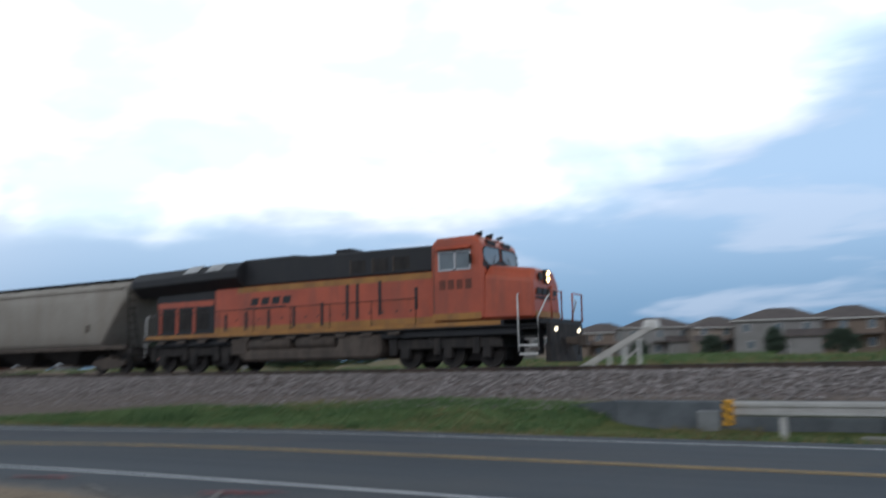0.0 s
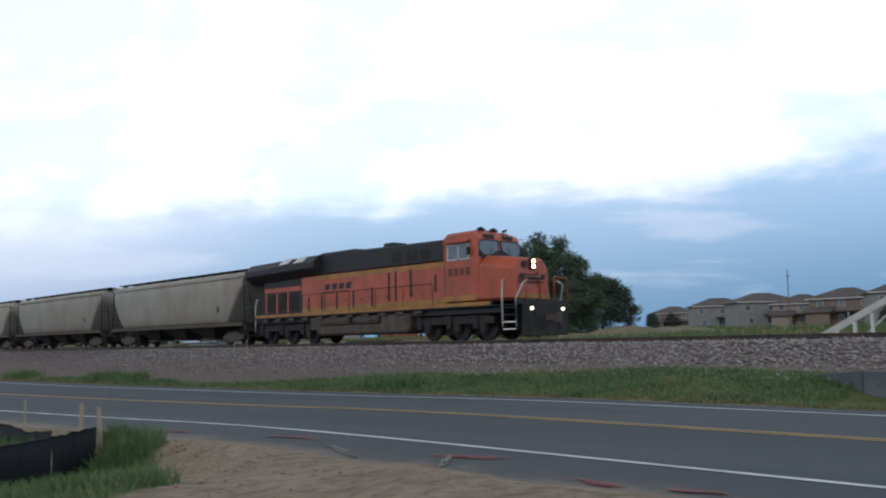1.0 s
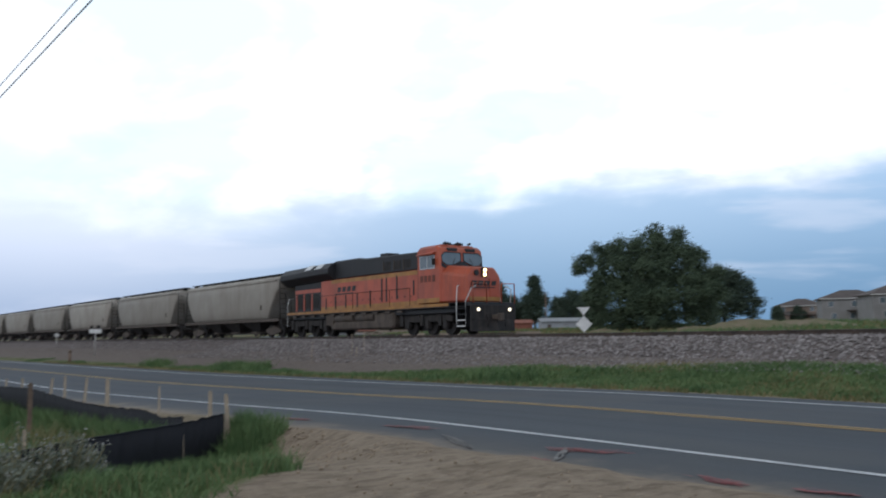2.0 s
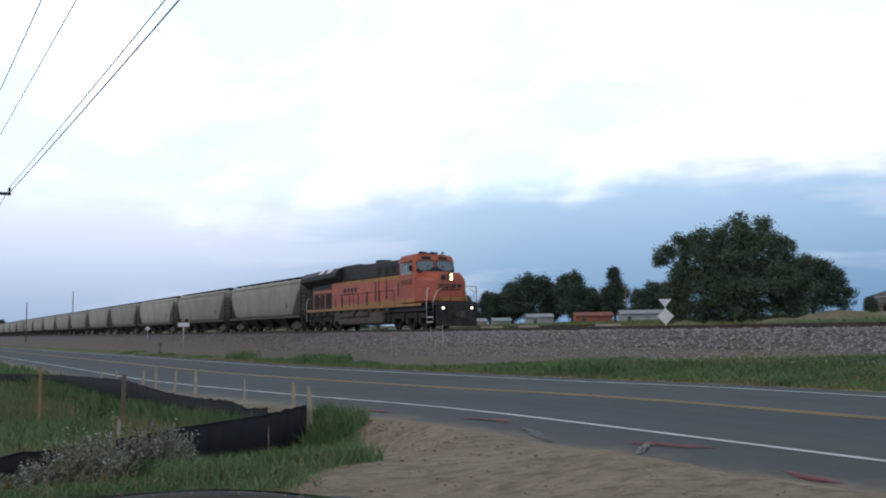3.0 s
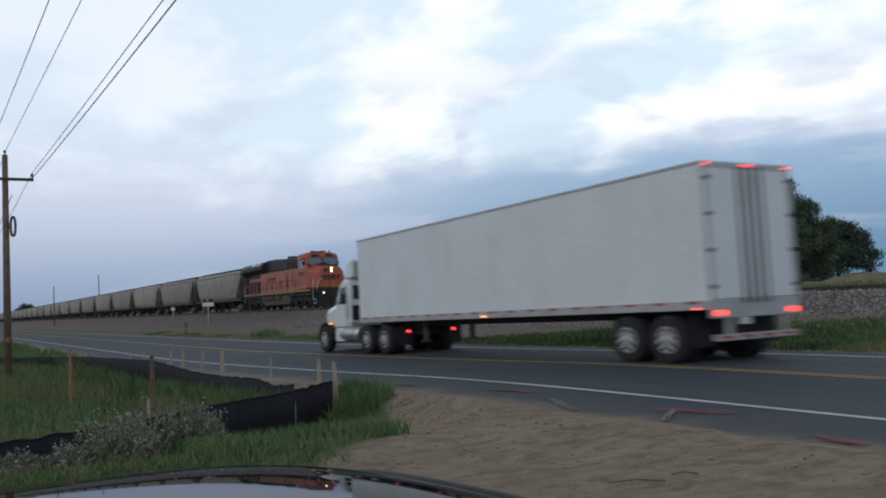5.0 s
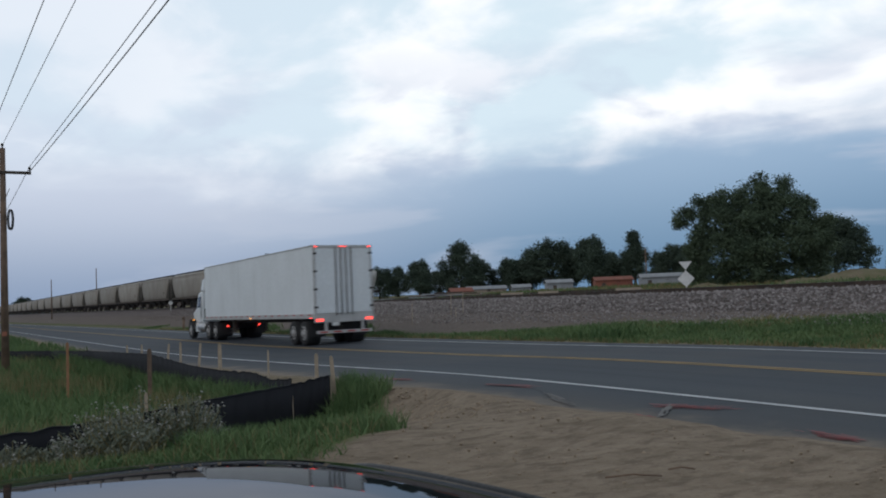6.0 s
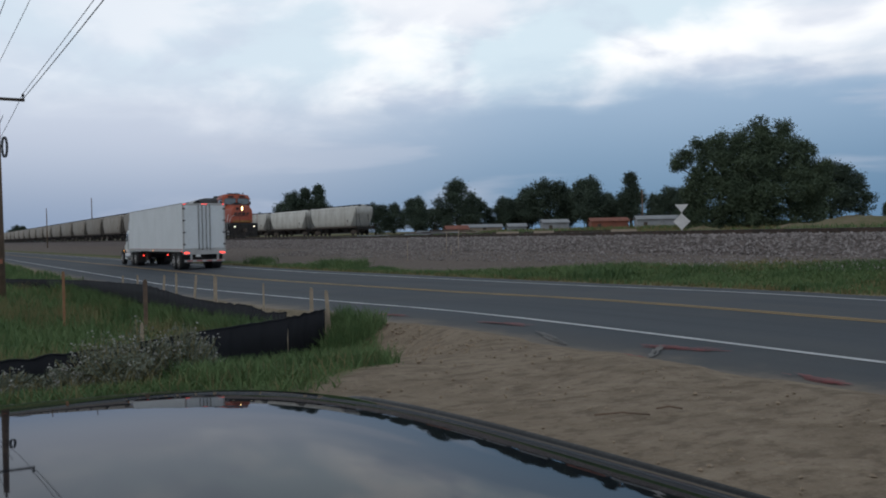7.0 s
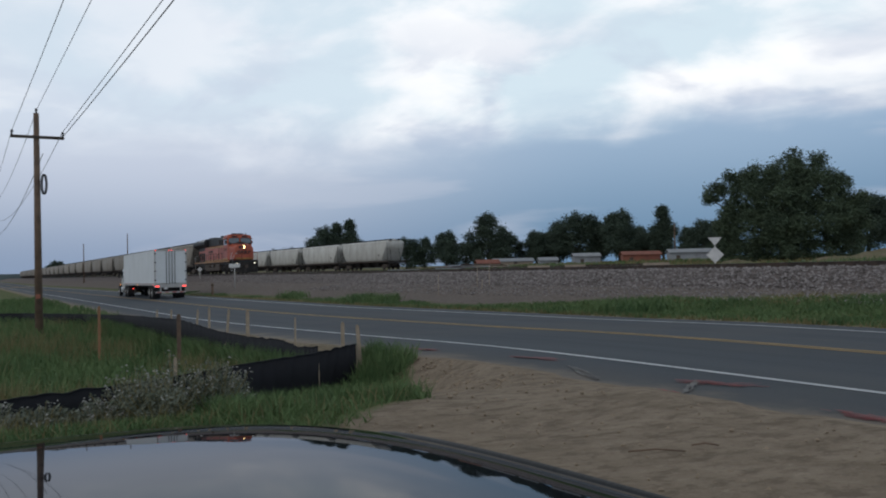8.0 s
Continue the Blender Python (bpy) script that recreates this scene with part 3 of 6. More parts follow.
    part("nose_door", Mesh().span(0.35, 0.92, 0.485, 0.53, 1.98, 2.95), ORANGE, nose, "orange nose door", 0.01)
    for k in range(4):
        x = -0.9 + k * 0.44
        part("nose_lettering_bar", Mesh().rings([[(x, q, 2.56), (x + 0.32, q, 2.56), (x + 0.40, q, 2.80), (x + 0.08, q, 2.80)] for q in (0.478, 0.54)]), BLACK, nose, "dark lettering bar")
    part("nose_underline", Mesh().span(-0.95, 0.7, 0.482, 0.53, 2.42, 2.48), BLACK, nose)
    box = part("headlight_housing", Mesh().span(-0.16, 0.16, 0.46, 0.62, 3.00, 3.50), BLACK, nose, "", 0.03)
    for z in (3.13, 3.36):
        part("headlight", Mesh().cyl((0, 0.435, z), (0, 0.46, z), 0.085, 0.085, 14), HEADLIGHT, box, "glowing warm headlight")
    part("nose_bell", Mesh().cyl((-0.50, 0.50, 3.22), (-0.50, 0.58, 3.22), 0.15, 0.15, 14), BLACK, nose, "round dark vent")


def build_locomotive():
    loco = thing("locomotive", "grimy orange and black diesel freight locomotive with yellow stripes on rails", "locomotive", pose(RAIL_X, 12.2, RAIL_Z))
    part("underframe", Mesh().span(-1.5, 1.5, 0.75, 21.4, 1.42, 1.66).span(-1.3, 1.3, 1.6, 20.8, 1.15, 1.42), BLACK, loco, "black frame and walkway", 0.03)
    for s in (-1, 1):
        part("walkway_edge", Mesh().span(s * 1.5, s * 1.52, 2.2, 21.2, 1.50, 1.66), YELLOW, loco, "worn yellow walkway edge")
        for k in range(11):
            part("sill_bracket", Mesh().box(s * 1.47, 7.4 + k * 1.28, 1.35, 0.06, 0.5, 0.12), GRIME, loco)
    # long engine hood
    hood = part("engine_hood", Mesh().span(-1.0, 1.0, 5.7, 17.4, 1.66, 3.66), ORANGE, loco, "orange engine hood with dark door seams", 0.05)
    for s in (-1, 1):
        part("lower_stripe", Mesh().span(s * 1.0, s * 1.006, 5.75, 17.35, 1.70, 1.93), YELLOW, hood, "yellow stripe")
        part("upper_stripe", Mesh().span(s * 1.0, s * 1.006, 5.75, 16.0, 3.40, 3.64), YELLOW, hood, "yellow stripe")
        for y, z0, z1 in ((6.6, 2.25, 3.1), (8.3, 2.1, 3.45), (9.4, 2.0, 3.4), (9.9, 2.0, 3.4), (11.2, 1.8, 2.75), (12.7, 1.8, 2.65), (14.1, 1.8, 2.6), (15.4, 1.8, 2.55), (16.6, 1.8, 2.5)):
            part("door_seam", Mesh().span(s * 1.002, s * 1.014, y, y + 0.14, z0, z1), BLACK, hood)
        for k in range(16):
            part("latch", Mesh().span(s * 1.0, s * 1.02, 6.9 + k * 0.65, 6.96 + k * 0.65, 2.16, 2.26), GRIME, hood)
        # lettering as plain slanted bars
        for k, (y, w) in enumerate(((13.0, 0.42), (13.6, 0.42), (14.2, 0.42), (14.8, 0.42))):
            part("lettering_bar", Mesh().prism([(y, 2.82), (y + w, 2.82), (y + w - 0.08, 3.14), (y - 0.08, 3.14)], s * 1.0065, s * 1.012), BLACK, hood, "dark lettering bar")
        part("lettering_underline", Mesh().prism([(13.2, 2.66), (15.6, 2.66), (15.4, 2.73), (13.2, 2.73)], s * 1.0065, s * 1.012), BLACK, hood)
    top = part("hood_roof", Mesh().prism([(5.72, 3.66), (17.4, 3.66), (17.4, 4.5), (15.6, 4.86), (12.8, 4.86), (12.0, 4.76), (5.72, 4.68)], -0.94, 0.94), BLACK, loco, "black roof of the engine hood", 0.08)
    part("exhaust_stack", Mesh().span(-0.45, 0.45, 10.2, 11.0, 4.70, 4.98), BLACK, top, "", 0.03)
    for y in (7.0, 8.0, 9.1):
        for s in (-1, 1):
            part("roof_louvre", Mesh().span(s * 0.9, s * 0.95, y, y + 0.7, 3.85, 4.35), UNDER, top)
            part("louvre_frame", Mesh().span(s * 0.9, s * 0.97, y + 0.72, y + 0.78, 3.8, 4.4), GRIME, top)
    # radiator wings
    def wing_ring(y, dz):
        return [(-0.96, y, 3.62 + dz), (0.96, y, 3.62 + dz), (1.5, y, 4.05 + dz), (1.5, y, 4.38 + dz), (1.1, y, 4.76 + dz), (-1.1, y, 4.76 + dz), (-1.5, y, 4.38 + dz), (-1.5, y, 4.05 + dz)]

    wing = part("radiator_wing", Mesh().rings([wing_ring(15.6, 0.0), wing_ring(16.4, 0.0), wing_ring(22.4, -0.12)]), BLACK, loco, "overhanging black radiator wing", 0.03)
    for y in (16.6, 18.0):
        part("radiator_grille", Mesh().rings([[(1.06, y, 4.755), (1.06, y + 0.9, 4.73), (1.45, y + 0.9, 4.39), (1.45, y, 4.415)], [(1.09, y, 4.78), (1.09, y + 0.9, 4.755), (1.48, y + 0.9, 4.415), (1.48, y, 4.44)]]), CHROME, wing, "grey radiator panel")
        part("radiator_grille", Mesh().rings([[(-1.06, y, 4.755), (-1.06, y + 0.9, 4.73), (-1.45, y + 0.9, 4.39), (-1.45, y, 4.415)], [(-1.09, y, 4.78), (-1.09, y + 0.9, 4.755), (-1.48, y + 0.9, 4.415), (-1.48, y, 4.44)]]), CHROME, wing, "grey radiator panel")
    # side under the wing blackened in place of its shade; orange parts are paint
    rear = part("radiator_room", Mesh().span(-0.95, 0.95, 17.4, 21.2, 1.66, 4.0), BLACK, loco, "radiator compartment coloured dark for the wing's shade, with orange band", 0.04)
    for s in (-1, 1):
        part("rear_band", Mesh().span(s * 0.95, s * 0.962, 17.5, 21.1, 2.95, 3.2), ORANGE, rear, "orange band")
        for y in (17.8, 18.9, 20.0):
            part("rear_panel", Mesh().span(s * 0.95, s * 0.97, y, y + 0.75, 1.9, 2.85), UNDER, rear)
            part("rear_post", Mesh().span(s * 0.95, s * 0.975, y + 0.82, y + 0.98, 1.75, 2.9), ORANGE, rear, "orange post")
    for s in (-1, 1):
        part("rear_handrail", Mesh().tube([(s * 1.45, 21.3, 0.7), (s * 1.45, 21.3, 2.2), (s * 1.3, 21.4, 2.6), (s * 1.0, 21.3, 2.6)], 0.025), WHITE_METAL, loco, "white rear handrail")
    # front platform, steps, rails
    part("front_platform", Mesh().span(-1.5, 1.5, 0.3, 2.1, 1.45, 1.66), BLACK, loco, "", 0.03)
    part("pilot_plate", Mesh().prism([(0.28, 0.75), (0.42, 0.75), (0.42, 1.5), (0.28, 1.5)], -1.5, 1.5), UNDER, loco, "black pilot plate", 0.02)
    part("snow_plough", Mesh().rings([[(-1.45, 0.3, 0.15), (0, -0.05, 0.15), (1.45, 0.3, 0.15), (1.45, 0.5, 0.15), (-1.45, 0.5, 0.15)], [(-1.45, 0.32, 0.8), (0, 0.15, 0.8), (1.45, 0.32, 0.8), (1.45, 0.5, 0.8), (-1.45, 0.5, 0.8)]]), UNDER, loco, "black snow plough", 0.02)
    part("coupler", Mesh().span(-0.12, 0.12, -0.35, 0.4, 0.75, 1.02).span(-0.2, 0.05, -0.5, -0.2, 0.68, 1.08), GRIME, loco, "", 0.03)
    part("rear_coupler", Mesh().span(-0.12, 0.12, 21.3, 22.3, 0.75, 1.02), GRIME, loco)
    for s in (-1, 1):
        for k in range(4):
            part("step", Mesh().span(s * 1.12, s * 1.52, 0.75, 1.45, 0.42 + k * 0.3, 0.46 + k * 0.3), BLACK, loco, "black boarding step")
        for y in (0.70, 1.45):
            part("step_side", Mesh().span(s * 1.12, s * 1.52, y, y + 0.05, 0.4, 1.5), BLACK, loco)
        part("step_edge", Mesh().span(s * 1.52, s * 1.53, 0.75, 1.45, 0.41, 0.47).span(s * 1.52, s * 1.53, 0.75, 1.45, 0.71, 0.77), WHITE_METAL, loco)
        part("grab_rail", Mesh().tube([(s * 1.52, 0.72, 0.55), (s * 1.52, 0.72, 1.7), (s * 1.35, 0.45, 2.35), (s * 1.0, 0.5, 2.5)], 0.028), WHITE_METAL, loco, "white grab rail")
        part("grab_rail", Mesh().tube([(s * 1.52, 1.48, 0.55), (s * 1.52, 1.48, 1.75), (s * 1.4, 1.55, 2.5), (s * 1.2, 1.6, 2.6)], 0.028), WHITE_METAL, loco, "white grab rail")
        part("corner_stanchion", Mesh().tube([(s * 1.4, 0.25, 1.6), (s * 1.4, 0.25, 2.62), (s * 0.5, 0.25, 2.62), (s * 0.5, 0.25, 1.6)], 0.035), ORANGE, loco, "orange stanchion")
        part("ditch_light", Mesh().cyl((s * 1.05, 0.22, 1.28), (s * 1.05, 0.28, 1.28), 0.075, 0.075, 12), DITCH, loco, "small lit ditch light")
        part("front_hose", Mesh().tube([(s * 0.5, 0.25, 1.0), (s * 0.55, 0.05, 0.7), (s * 0.6, 0.1, 0.4)], 0.03), UNDER, loco)
        rail = Mesh()
        for k in range(8):
            rail.tube([(s * 1.47, 6.4 + k * 2.05, 1.66), (s * 1.47, 6.4 + k * 2.05, 2.62)], 0.018, 5)
        rail.tube([(s * 1.47, 6.4, 2.62), (s * 1.47, 20.75, 2.62)], 0.018, 5)
        part("handrail", rail, UNDER, loco)
        # tanks and boxes below the frame
        part("air_reservoir", Mesh().cyl((s * 1.22, 12.6, 1.12), (s * 1.22, 14.9, 1.12), 0.25, 0.25, 14), GRIME, loco, "dusty air tank", 0)
        part("air_reservoir", Mesh().cyl((s * 1.22, 10.3, 1.12), (s * 1.22, 12.3, 1.12), 0.25, 0.25, 14), GRIME, loco, "dusty air tank", 0)
        part("equipment_box", Mesh().span(s * 1.0, s * 1.45, 15.0, 15.9, 0.7, 1.35), GRIME, loco, "", 0.03)
    part("fuel_tank", Mesh().prism([(8.1, 0.55), (8.3, 0.4), (15.2, 0.4), (15.5, 0.6), (15.5, 0.9), (10.2, 0.9), (10.2, 1.35), (8.1, 1.35)], -1.42, 1.42), GRIME, loco, "dusty brown fuel tank", 0.1)
    # dark block added to close the see-through gap above the tank
    part("tank_core", Mesh().span(-0.9, 0.9, 8.3, 15.6, 0.6, 1.3), UNDER, loco)
    # bogies
    for axles in ((3.1, 5.1, 7.1), (16.5, 18.5, 20.5)):
        y0, y1 = axles[0] - 0.75, axles[2] + 0.75
        bogie = Mesh()
        for s in (-1, 1):
            bogie.prism([(y0, 0.72), (y1, 0.72), (y1, 0.98), (y1 - 0.5, 1.1), (y0 + 0.5, 1.1), (y0, 0.98)], s * 0.98, s * 1.14)
            for a in axles:
                bogie.span(s * 0.95, s * 1.2, a - 0.2, a + 0.2, 0.36, 0.8)
                bogie.span(s * 1.1, s * 1.22, a + 0.35, a + 0.7, 0.5, 1.12)
            bogie.cyl((s * 1.2, axles[1] + 0.4, 0.55), (s * 1.2, axles[1] + 0.85, 1.1), 0.06, 0.06, 8)
        # core boxes added to stop light showing through between the wheels
        bogie.span(-0.95, 0.95, y0 + 0.2, y1 - 0.2, 0.7, 1.2).span(-0.5, 0.5, y0 + 0.4, y1 - 0.4, 0.25, 0.8)
        part("bogie_frame", bogie, UNDER, loco, "dark dusty bogie side frames round an added light-blocking core", 0.02)
        for a in axles:
            wheelset(loco, 0, a, 0.53)
    # true lengths: a short cab, the rest moved up to it
    seen = set()
    for ob in loco.children_recursive:
        ob.location.y = float(np.interp(ob.location.y, *SHORT)) if ob.location.y else 0.0
        if ob.data.name in seen or ob.location.y:
            continue
        seen.add(ob.data.name)
        for vert in ob.data.vertices:
            vert.co.y = float(np.interp(vert.co.y, *SHORT))
    build_cab(loco)
    return loco


# ---- hopper wagons ----
def build_hopper(paint, label, length=19.6, group="hopper wagons of the train"):
    """Three-bay covered hopper; y = 0 at its near coupler face, rails at z = 0."""
    L = length
    car = thing("hopper_wagon", label, "railway wagon", group=group)
    a, b = 0.75, L - 0.75
    body = part("body", Mesh().loft([(1.3, 1.36, a + 1.9, b - 1.9, 0.1), (1.5, 1.52, a + 1.75, b - 1.75, 0.12), (2.1, 1.58, a + 1.25, b - 1.25, 0.15), (2.7, 1.59, a + 0.8, b - 0.8, 0.18), (3.2, 1.57, a + 0.45, b - 0.45, 0.2), (3.5, 1.54, a + 0.25, b - 0.25, 0.22), (4.1, 1.48, a + 0.2, b - 0.2, 0.25), (4.35, 1.25, a + 0.3, b - 0.3, 0.3), (4.45, 0.6, a + 0.4, b - 0.4, 0.3)], True), paint, car, "", 0)
    part("side_sill", Mesh().span(-1.53, -1.40, a, b, 1.14, 1.34).span(1.40, 1.53, a, b, 1.14, 1.34), GRIME, car, "grimy side sill")
    part("top_rail", Mesh().span(-1.56, -1.44, a + 0.3, b - 0.3, 4.02, 4.14).span(1.44, 1.56, a + 0.3, b - 0.3, 4.02, 4.14), paint, car)
    for s in (-1, 1):
        walk_way = Mesh().span(s * 0.42, s * 0.95, 0.5, L - 0.5, 4.53, 4.57)
        for k in range(10):
            walk_way.span(s * 0.5, s * 0.9, 1.0 + k * (L - 2.2) / 9, 1.06 + k * (L - 2.2) / 9, 4.36, 4.53)
        part("roof_walkway", walk_way, UNDER, car, "dark roof walkway grating")
        for y, w, z, h in ((a + 2.6, 0.3, 2.0, 0.35),):
            part("lettering_bar", Mesh().span(s * 1.57, s * 1.592, y, y + w, z, z + h), GRIME, body, "faint dark lettering bar")
    part("hatch", Mesh().span(-0.38, 0.38, a + 0.9, b - 0.9, 4.45, 4.60), paint, car, "long roof hatch", 0.03)
    for end, d in ((0.35, 1), (L - 0.35, -1)):
        frame_ = Mesh().span(-1.5, 1.5, end, end + d * 0.25, 0.95, 1.22).span(-0.35, 0.35, end, end + d * 3.0, 0.8, 1.15)
        for s in (-1, 1):
            frame_.tube([(s * 1.42, end + d * 0.35, 1.1), (s * 1.42, end + d * 0.45, 4.1)], 0.035, 6)
            frame_.tube([(s * 0.75, end + d * 0.35, 1.1), (s * 0.75, end + d * 0.95, 3.3)], 0.035, 6)
            for k in range(8):
                frame_.tube([(s * 1.42, end + d * 0.38, 1.3 + k * 0.36), (s * 1.0, end + d * 0.38, 1.3 + k * 0.36)], 0.018, 4)
        part("end_frame", frame_, UNDER, car, "dark end platform with ladder")
        part("coupler", Mesh().span(-0.12, 0.12, end - d * 0.4, end, 0.75, 1.0), UNDER, car)
    for k in range(3):
        y = L / 2 + (k - 1) * 3.7
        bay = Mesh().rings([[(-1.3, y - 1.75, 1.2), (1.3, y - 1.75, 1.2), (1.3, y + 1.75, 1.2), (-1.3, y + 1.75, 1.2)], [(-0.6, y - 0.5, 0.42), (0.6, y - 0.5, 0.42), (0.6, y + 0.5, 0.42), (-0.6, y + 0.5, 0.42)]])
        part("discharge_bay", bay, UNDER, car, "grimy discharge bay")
        part("discharge_gate", Mesh().span(-0.95, 0.95, y - 0.55, y + 0.55, 0.34, 0.44), GRIME, car)
    for c in (2.55, L - 2.55):
        bogie = Mesh()
        for s in (-1, 1):
            bogie.prism([(c - 1.15, 0.38), (c - 0.75, 0.32), (c - 0.4, 0.2), (c + 0.4, 0.2), (c + 0.75, 0.32), (c + 1.15, 0.38), (c + 1.15, 0.58), (c + 0.4, 0.74), (c - 0.4, 0.74), (c - 1.15, 0.58)], s * 0.95, s * 1.08)
        bogie.span(-1.0, 1.0, c - 0.2, c + 0.2, 0.4, 0.85)
        part("bogie_frame", bogie, GRIME, car, "dusty wagon bogie")
        for a_ in (c - 0.89, c + 0.89):
            wheelset(car, 0, a_, 0.457)
    return car


LOCO = build_locomotive()
HOPPER_PITCH = 20.2
first = build_hopper(HOPPER_GREY, "dusty grey-tan covered hopper wagon coupled in the moving train")
first.matrix_basis = pose(RAIL_X, 32.9, RAIL_Z)
MOVING = [LOCO, first]
for k in range(1, 26):
    MOVING.append(copy_thing(first, pose(RAIL_X, 32.9 + HOPPER_PITCH * k, RAIL_Z)))

# hoppers standing on the siding
stand = build_hopper(HOPPER_WHITE, "pale grey covered hopper wagon standing on the siding", 19.3, "standing hopper wagons")
stand.matrix_basis = pose(SIDE_X, 115.5, SIDE_Z)
for k in range(1, 8):
    copy_thing(stand, pose(SIDE_X, 115.5 + 19.9 * k, SIDE_Z))


# ---- articulated lorry ----
def road_wheel(parent, x, y, r, w, name, dual=False):
    """Tyre with rim; x is its outer face, turning about its middle."""
    s = 1 if x > 0 else -1
    d = 2.1 * w if dual else w
    tyre = Mesh().rings([[(s * u, rr * math.cos(a), rr * math.sin(a)) for a in [2 * math.pi * i / 24 for i in range(24)]] for u, rr in ((0, r * 0.72), (0, r * 0.93), (-0.04, r), (-d + 0.04, r), (-d, r * 0.93), (-d, r * 0.6))], True, True)
    ob = part(name, tyre, RUBBER, parent)
    ob.location = (x, y, r)
    rim = Mesh().rings([[(s * u, rr * math.cos(a), rr * math.sin(a)) for a in [2 * math.pi * i / 20 for i in range(20)]] for u, rr in ((0.006, r * 0.56), (0.012, r * 0.53), (-0.06 if dual else 0.0, r * 0.5), (-0.06 if dual else 0.03, r * 0.3), (0.05, r * 0.24), (0.06, r * 0.1))], True, True)
    part("rim", rim, ALLOY, ob, "pale metal rim")
    nuts = Mesh()
    for i in range(8):
        a = 2 * math.pi * i / 8
        nuts.box(s * 0.02, r * 0.4 * math.cos(a), r * 0.4 * math.sin(a), 0.07, 0.05, 0.05)
    part("wheel_nuts", nuts, UNDER, ob)["kind"] = "stuff"
    return ob


def build_truck():
    """y = 0 at the trailer's rear; front bumper at about 20.6."""
    t = thing("semi_truck", "white semi truck with a long plain white box trailer, lamps lit", "truck", pose(14.2, -87, 0))
    box = part("trailer_box", Mesh().span(-1.29, 1.29, 0.0, 16.25, 1.12, 4.02), TRAILER_WHITE, t, "plain white trailer box", 0.03)
    for s in (-1, 1):
        part("top_rail", Mesh().span(s * 1.285, s * 1.31, 0.02, 16.23, 3.985, 4.04), GALVANISED, box, "grey top rail")
        part("bottom_rail", Mesh().span(s * 1.285, s * 1.315, 0.02, 16.23, 1.10, 1.28), GALVANISED, box, "grey bottom rail")
        for k in range(18):
            part("reflector", Mesh().span(s * 1.315, s * 1.319, 0.3 + k * 0.9, 0.62 + k * 0.9, 1.22, 1.27), REFLECT_RED, box, "red reflector strip")
        for k in range(12):
            part("panel_joint", Mesh().span(s * 1.29, s * 1.294, 1.3 + k * 1.24, 1.315 + k * 1.24, 1.3, 3.94), TRAILER_WHITE, box)
        part("side_marker", Mesh().span(s * 1.31, s * 1.33, 8.0, 8.16, 1.12, 1.17), AMBER_LAMP, box, "lit amber side marker")
        part("rear_marker", Mesh().span(s * 1.3, s * 1.33, 0.28, 0.4, 1.1, 1.14), RED_LAMP, box, "lit red side marker")
        part("tail_lamp", Mesh().span(s * 0.94, s * 1.22, -0.05, 0.0, 0.98, 1.07), RED_LAMP, box, "lit red tail lamp")
        part("corner_lamp", Mesh().span(s * 1.12, s * 1.24, -0.03, 0.0, 3.95, 4.0), RED_LAMP, box, "lit red corner lamp")
        part("rear_door", Mesh().span(s * 0.03, s * 1.2, -0.035, -0.003, 1.3, 3.9), TRAILER_WHITE, box, "white rear door", 0.01)
        for x in (0.12, 0.34):
            part("lock_rod", Mesh().cyl((s * x, -0.06, 1.2), (s * x, -0.06, 3.95), 0.022, 0.022, 6), GRIME, box, "dark door lock rod")
        for k in range(4):
            part("hinge", Mesh().span(s * 1.14, s * 1.3, -0.05, -0.03, 1.5 + k * 0.72, 1.58 + k * 0.72), UNDER, box)
        part("underrun_post", Mesh().span(s * 0.75, s * 0.85, -0.02, 0.06, 0.5, 1.0), GALVANISED, t)
        part("mud_flap", Mesh().span(s * 0.62, s * 1.25, 0.55, 0.58, 0.35, 1.0), RUBBER, t)
        part("landing_leg", Mesh().span(s * 0.8, s * 0.92, 12.1, 12.24, 0.45, 1.1).span(s * 0.72, s * 1.0, 12.05, 12.3, 0.42, 0.46), GRIME, t, "landing leg")
    for x in (-0.12, 0.0, 0.12):
        part("top_lamp", Mesh().span(x - 0.04, x + 0.04, -0.03, 0.0, 3.96, 4.0), RED_LAMP, box, "lit red top lamp")
    part("rear_frame", Mesh().span(-1.3, 1.3, -0.03, 0.03, 0.92, 1.28).span(-1.3, -1.2, -0.03, 0.0, 1.28, 3.95).span(1.2, 1.3, -0.03, 0.0, 1.28, 3.95).span(-1.3, 1.3, -0.03, 0.0, 3.9, 4.03), GALVANISED, t, "grey rear frame", 0.01)
    bar = part("underrun_bar", Mesh().span(-1.2, 1.2, -0.04, 0.06, 0.48, 0.6), GALVANISED, t, "pale rear bar with red strips")
    for k in range(4):
        part("reflector", Mesh().span(-1.1 + k * 0.6, -0.75 + k * 0.6, -0.046, -0.04, 0.51, 0.57), REFLECT_RED, bar, "red reflector strip")
    part("plate_bar", Mesh().span(-0.55, -0.25, -0.05, -0.03, 0.78, 0.92), WHITE_METAL, t, "blank pale plate")
    part("trailer_frame", Mesh().span(-0.55, 0.55, 0.2, 16.0, 0.92, 1.12).span(-0.6, 0.6, 0.5, 3.6, 0.55, 0.95), UNDER, t)
    wheels = []
    for y in (1.25, 2.45):
        for s in (-1, 1):
            wheels.append(road_wheel(t, s * 1.28, y, 0.51, 0.28, "trailer_wheel", True))
    # tractor
    part("chassis", Mesh().span(-0.45, 0.45, 13.0, 20.2, 0.62, 0.92), UNDER, t)
    for y in (14.45, 15.85):
        for s in (-1, 1):
            wheels.append(road_wheel(t, s * 1.24, y, 0.51, 0.28, "drive_wheel", True))
